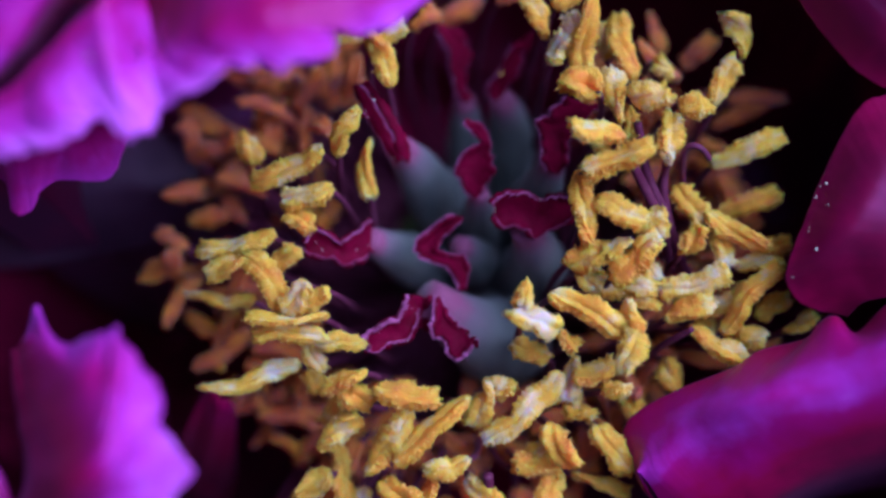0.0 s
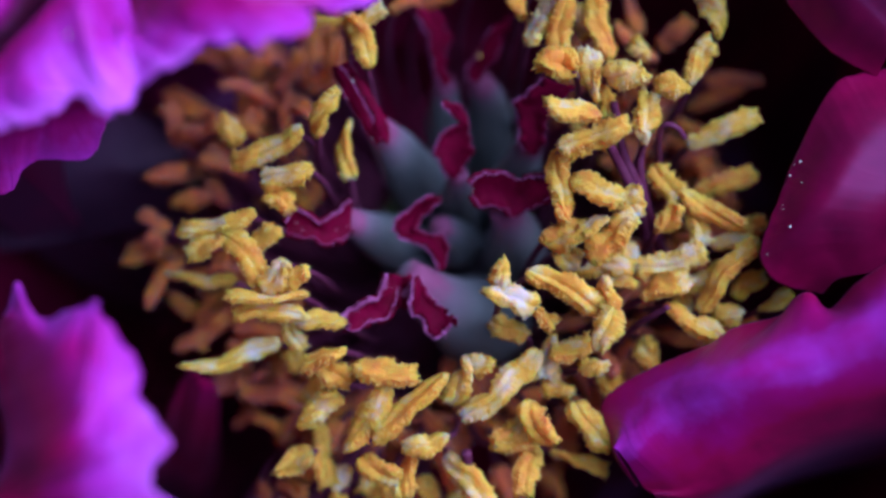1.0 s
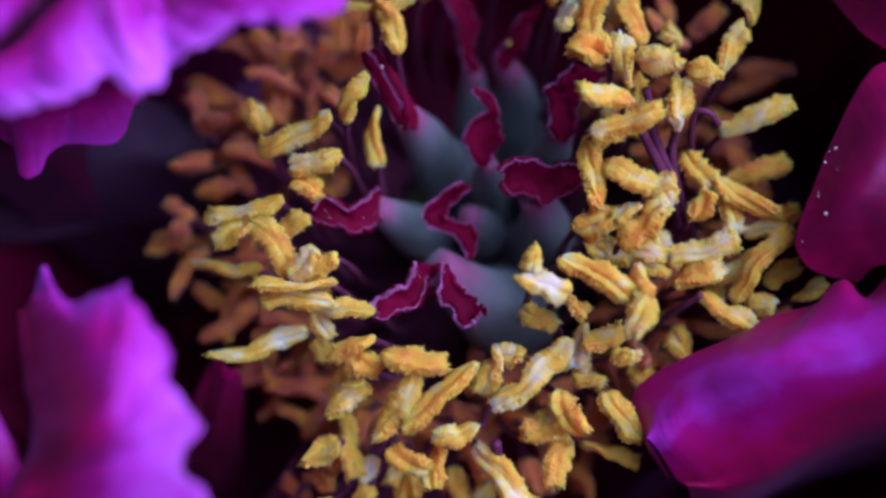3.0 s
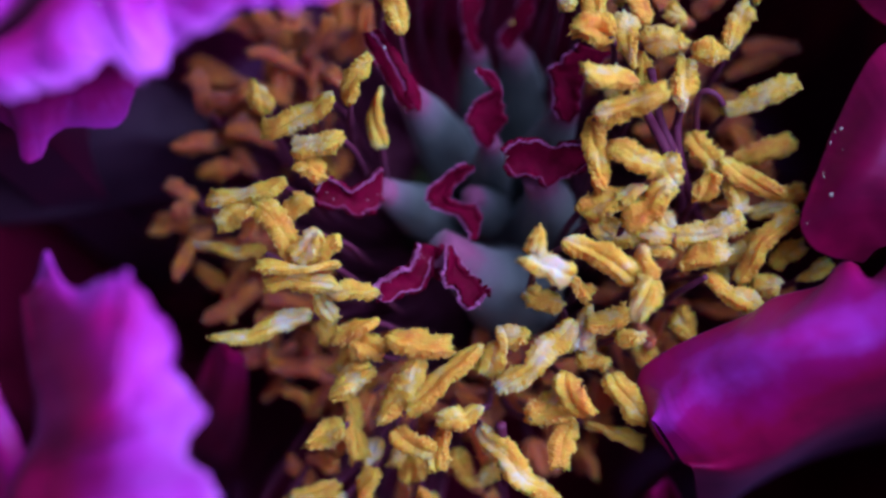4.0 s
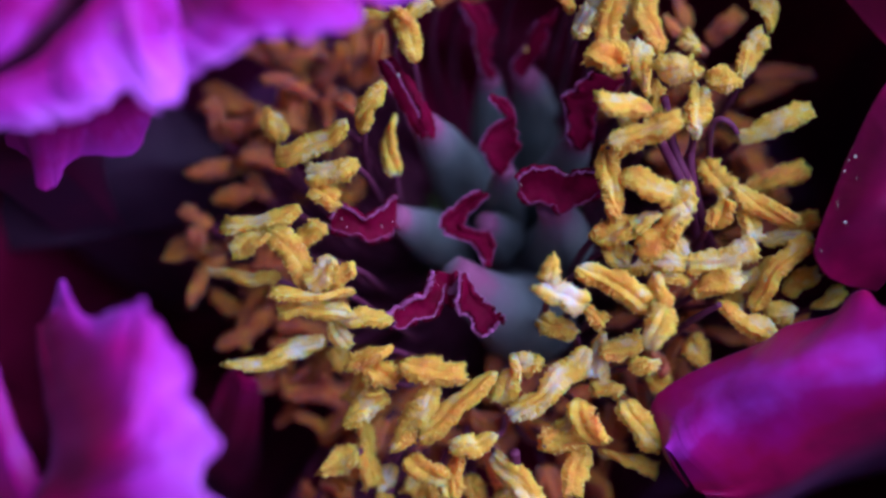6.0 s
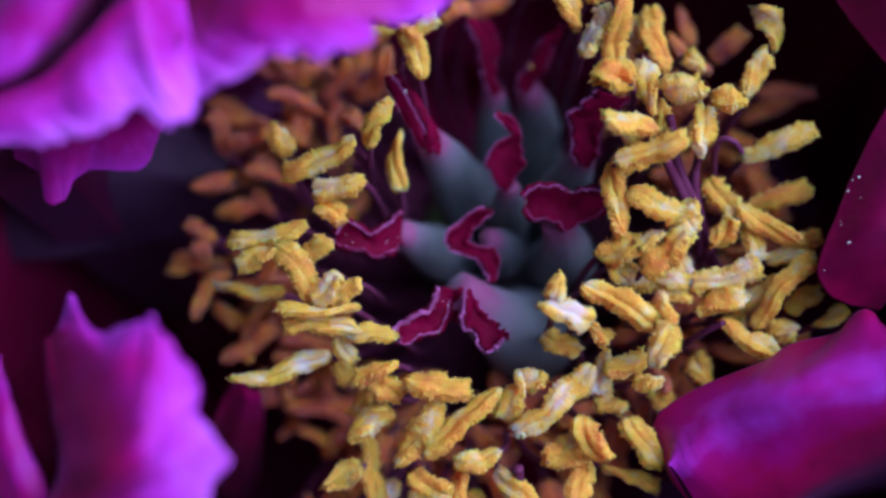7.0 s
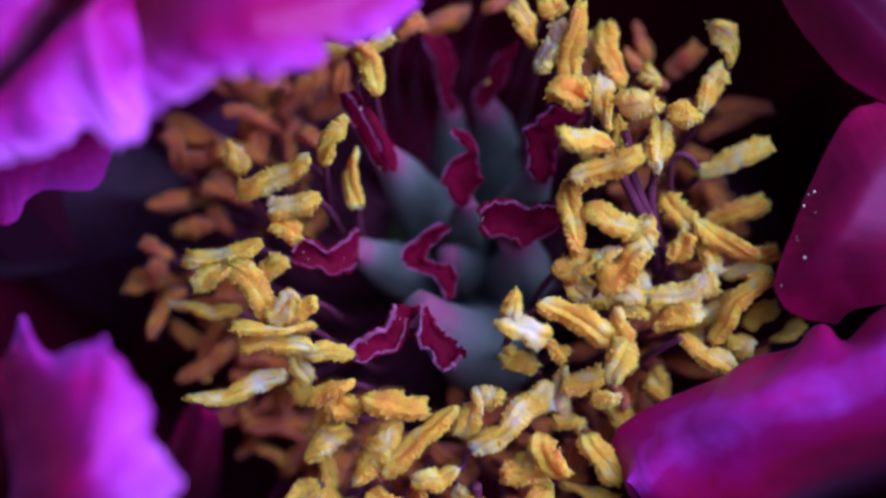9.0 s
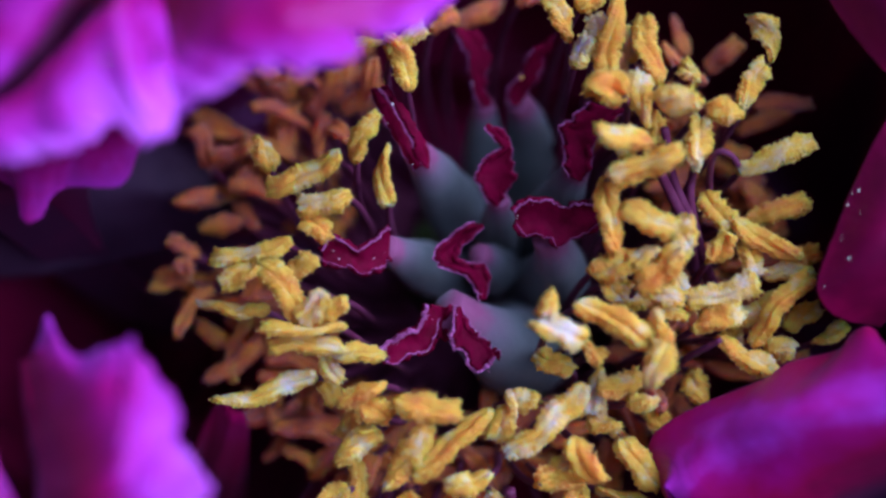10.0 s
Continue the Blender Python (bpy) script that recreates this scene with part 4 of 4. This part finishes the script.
# bare filaments that show between the anthers
filament([(12.2, 0.7, 33.0), (14.0, -1.4, 30.3), (16.2, -4.8, 27.3), (18.0, -7.8, 20.3)], 0.42, 0.55)
filament([(13.7, 3.2, 32.6), (14.8, -0.6, 29.5), (17.0, -4.5, 26.4), (19.4, -8.1, 19.2)], 0.4, 0.5)
filament([(16.8, 1.2, 29.9), (16.5, -1.8, 28.1), (17.6, -5.3, 25.1), (20.0, -8.4, 19.1)], 0.36, 0.5)
filament([(18.7, -15.1, 27.7), (17.2, -15.6, 25.5), (16.1, -15.9, 22.4), (14.7, -16.6, 17.0)], 0.28, 0.4)
filament([(20.2, -0.4, 32.6), (19.5, 0.3, 33.3), (18.6, 0.7, 33.4), (18.0, 0.6, 32.4), (18.1, -0.1, 29.6), (18.9, -1.1, 24.2)], 0.26, 0.32)
filament([(0.0, -27.9, 23.5), (0.3, -30.1, 20.8), (0.6, -32.7, 18.1)], 0.5, 0.45)
specks([(1.6, 11.8, 22.6)], peony, 0.40, DUST, 'yellow clump of pollen on a stigma')
specks([(-10.6, 6.4, 29.8)], peony, 0.26, GRAIN, 'pale grain of pollen on a stigma')
specks([(-31.2, -0.3, 57.4)], peony, 0.22, GRAIN, 'pale speck on a petal')
stamen((-20.4, -34.5, 15.1), (-15.3, -32.4, 17.1), 1.0, 0.05)
stamen((-18.4, -35.8, 9.6), (-15.0, -33.8, 11.6), 0.95, -0.10)
stamen((-13.9, -36.2, 6.3), (-13.0, -32.8, 8.7), 0.95, 0.05)
stamen((-9.9, -35.1, 7.6), (-8.8, -31.9, 9.9), 0.9, -0.05)
stamen((-7.4, -36.7, 11.3), (-6.7, -33.1, 13.7), 0.95, 0.08)
stamen((-3.7, -29.3, 12.0), (-1.4, -32.5, 12.7), 1.15, 0.15)
stamen((-5.3, -35.0, 8.6), (-2.7, -35.9, 9.8), 0.85, 0.00)
stamen((-20.8, -28.7, 7.3), (-18.3, -31.2, 8.2), 0.9, 0.10)
stamen((-24.1, -33.5, 4.1), (-21.0, -36.1, 4.9), 0.95, 0.00)
stamen((-11.7, -33.9, 8.9), (-14.4, -35.1, 10.2), 0.85, 0.10)
stamen((3.6, -27.4, 9.3), (4.7, -30.7, 10.0), 1.0, 0.05)
stamen((0.9, -35.6, 9.3), (-0.9, -32.8, 11.6), 0.9, -0.05)


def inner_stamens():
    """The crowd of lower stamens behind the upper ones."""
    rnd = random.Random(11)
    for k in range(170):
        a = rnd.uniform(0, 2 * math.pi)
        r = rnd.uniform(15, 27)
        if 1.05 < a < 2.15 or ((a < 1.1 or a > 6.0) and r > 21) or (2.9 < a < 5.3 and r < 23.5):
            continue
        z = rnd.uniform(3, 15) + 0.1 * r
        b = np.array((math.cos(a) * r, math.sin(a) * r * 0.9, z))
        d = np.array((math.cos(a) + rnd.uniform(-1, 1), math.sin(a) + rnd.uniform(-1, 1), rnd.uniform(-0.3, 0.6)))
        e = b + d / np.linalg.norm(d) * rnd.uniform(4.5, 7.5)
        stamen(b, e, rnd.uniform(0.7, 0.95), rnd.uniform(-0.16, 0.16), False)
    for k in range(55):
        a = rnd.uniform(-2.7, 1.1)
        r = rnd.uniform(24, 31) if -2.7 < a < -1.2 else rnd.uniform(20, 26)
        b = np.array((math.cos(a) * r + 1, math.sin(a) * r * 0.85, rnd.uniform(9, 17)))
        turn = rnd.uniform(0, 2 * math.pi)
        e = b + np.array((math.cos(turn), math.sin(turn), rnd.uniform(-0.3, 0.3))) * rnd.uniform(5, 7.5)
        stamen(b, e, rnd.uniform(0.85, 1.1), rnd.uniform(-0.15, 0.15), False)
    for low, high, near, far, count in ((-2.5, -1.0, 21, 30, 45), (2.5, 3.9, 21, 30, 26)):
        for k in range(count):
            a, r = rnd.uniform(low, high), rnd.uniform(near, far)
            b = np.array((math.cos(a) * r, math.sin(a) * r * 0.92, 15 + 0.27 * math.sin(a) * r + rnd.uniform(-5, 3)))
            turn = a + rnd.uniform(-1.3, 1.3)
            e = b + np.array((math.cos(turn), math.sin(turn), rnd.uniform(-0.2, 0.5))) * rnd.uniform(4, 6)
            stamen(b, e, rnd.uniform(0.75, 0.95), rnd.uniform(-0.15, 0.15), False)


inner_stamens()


def motions():
    """Nothing in the flower moves against the rest."""


motions()
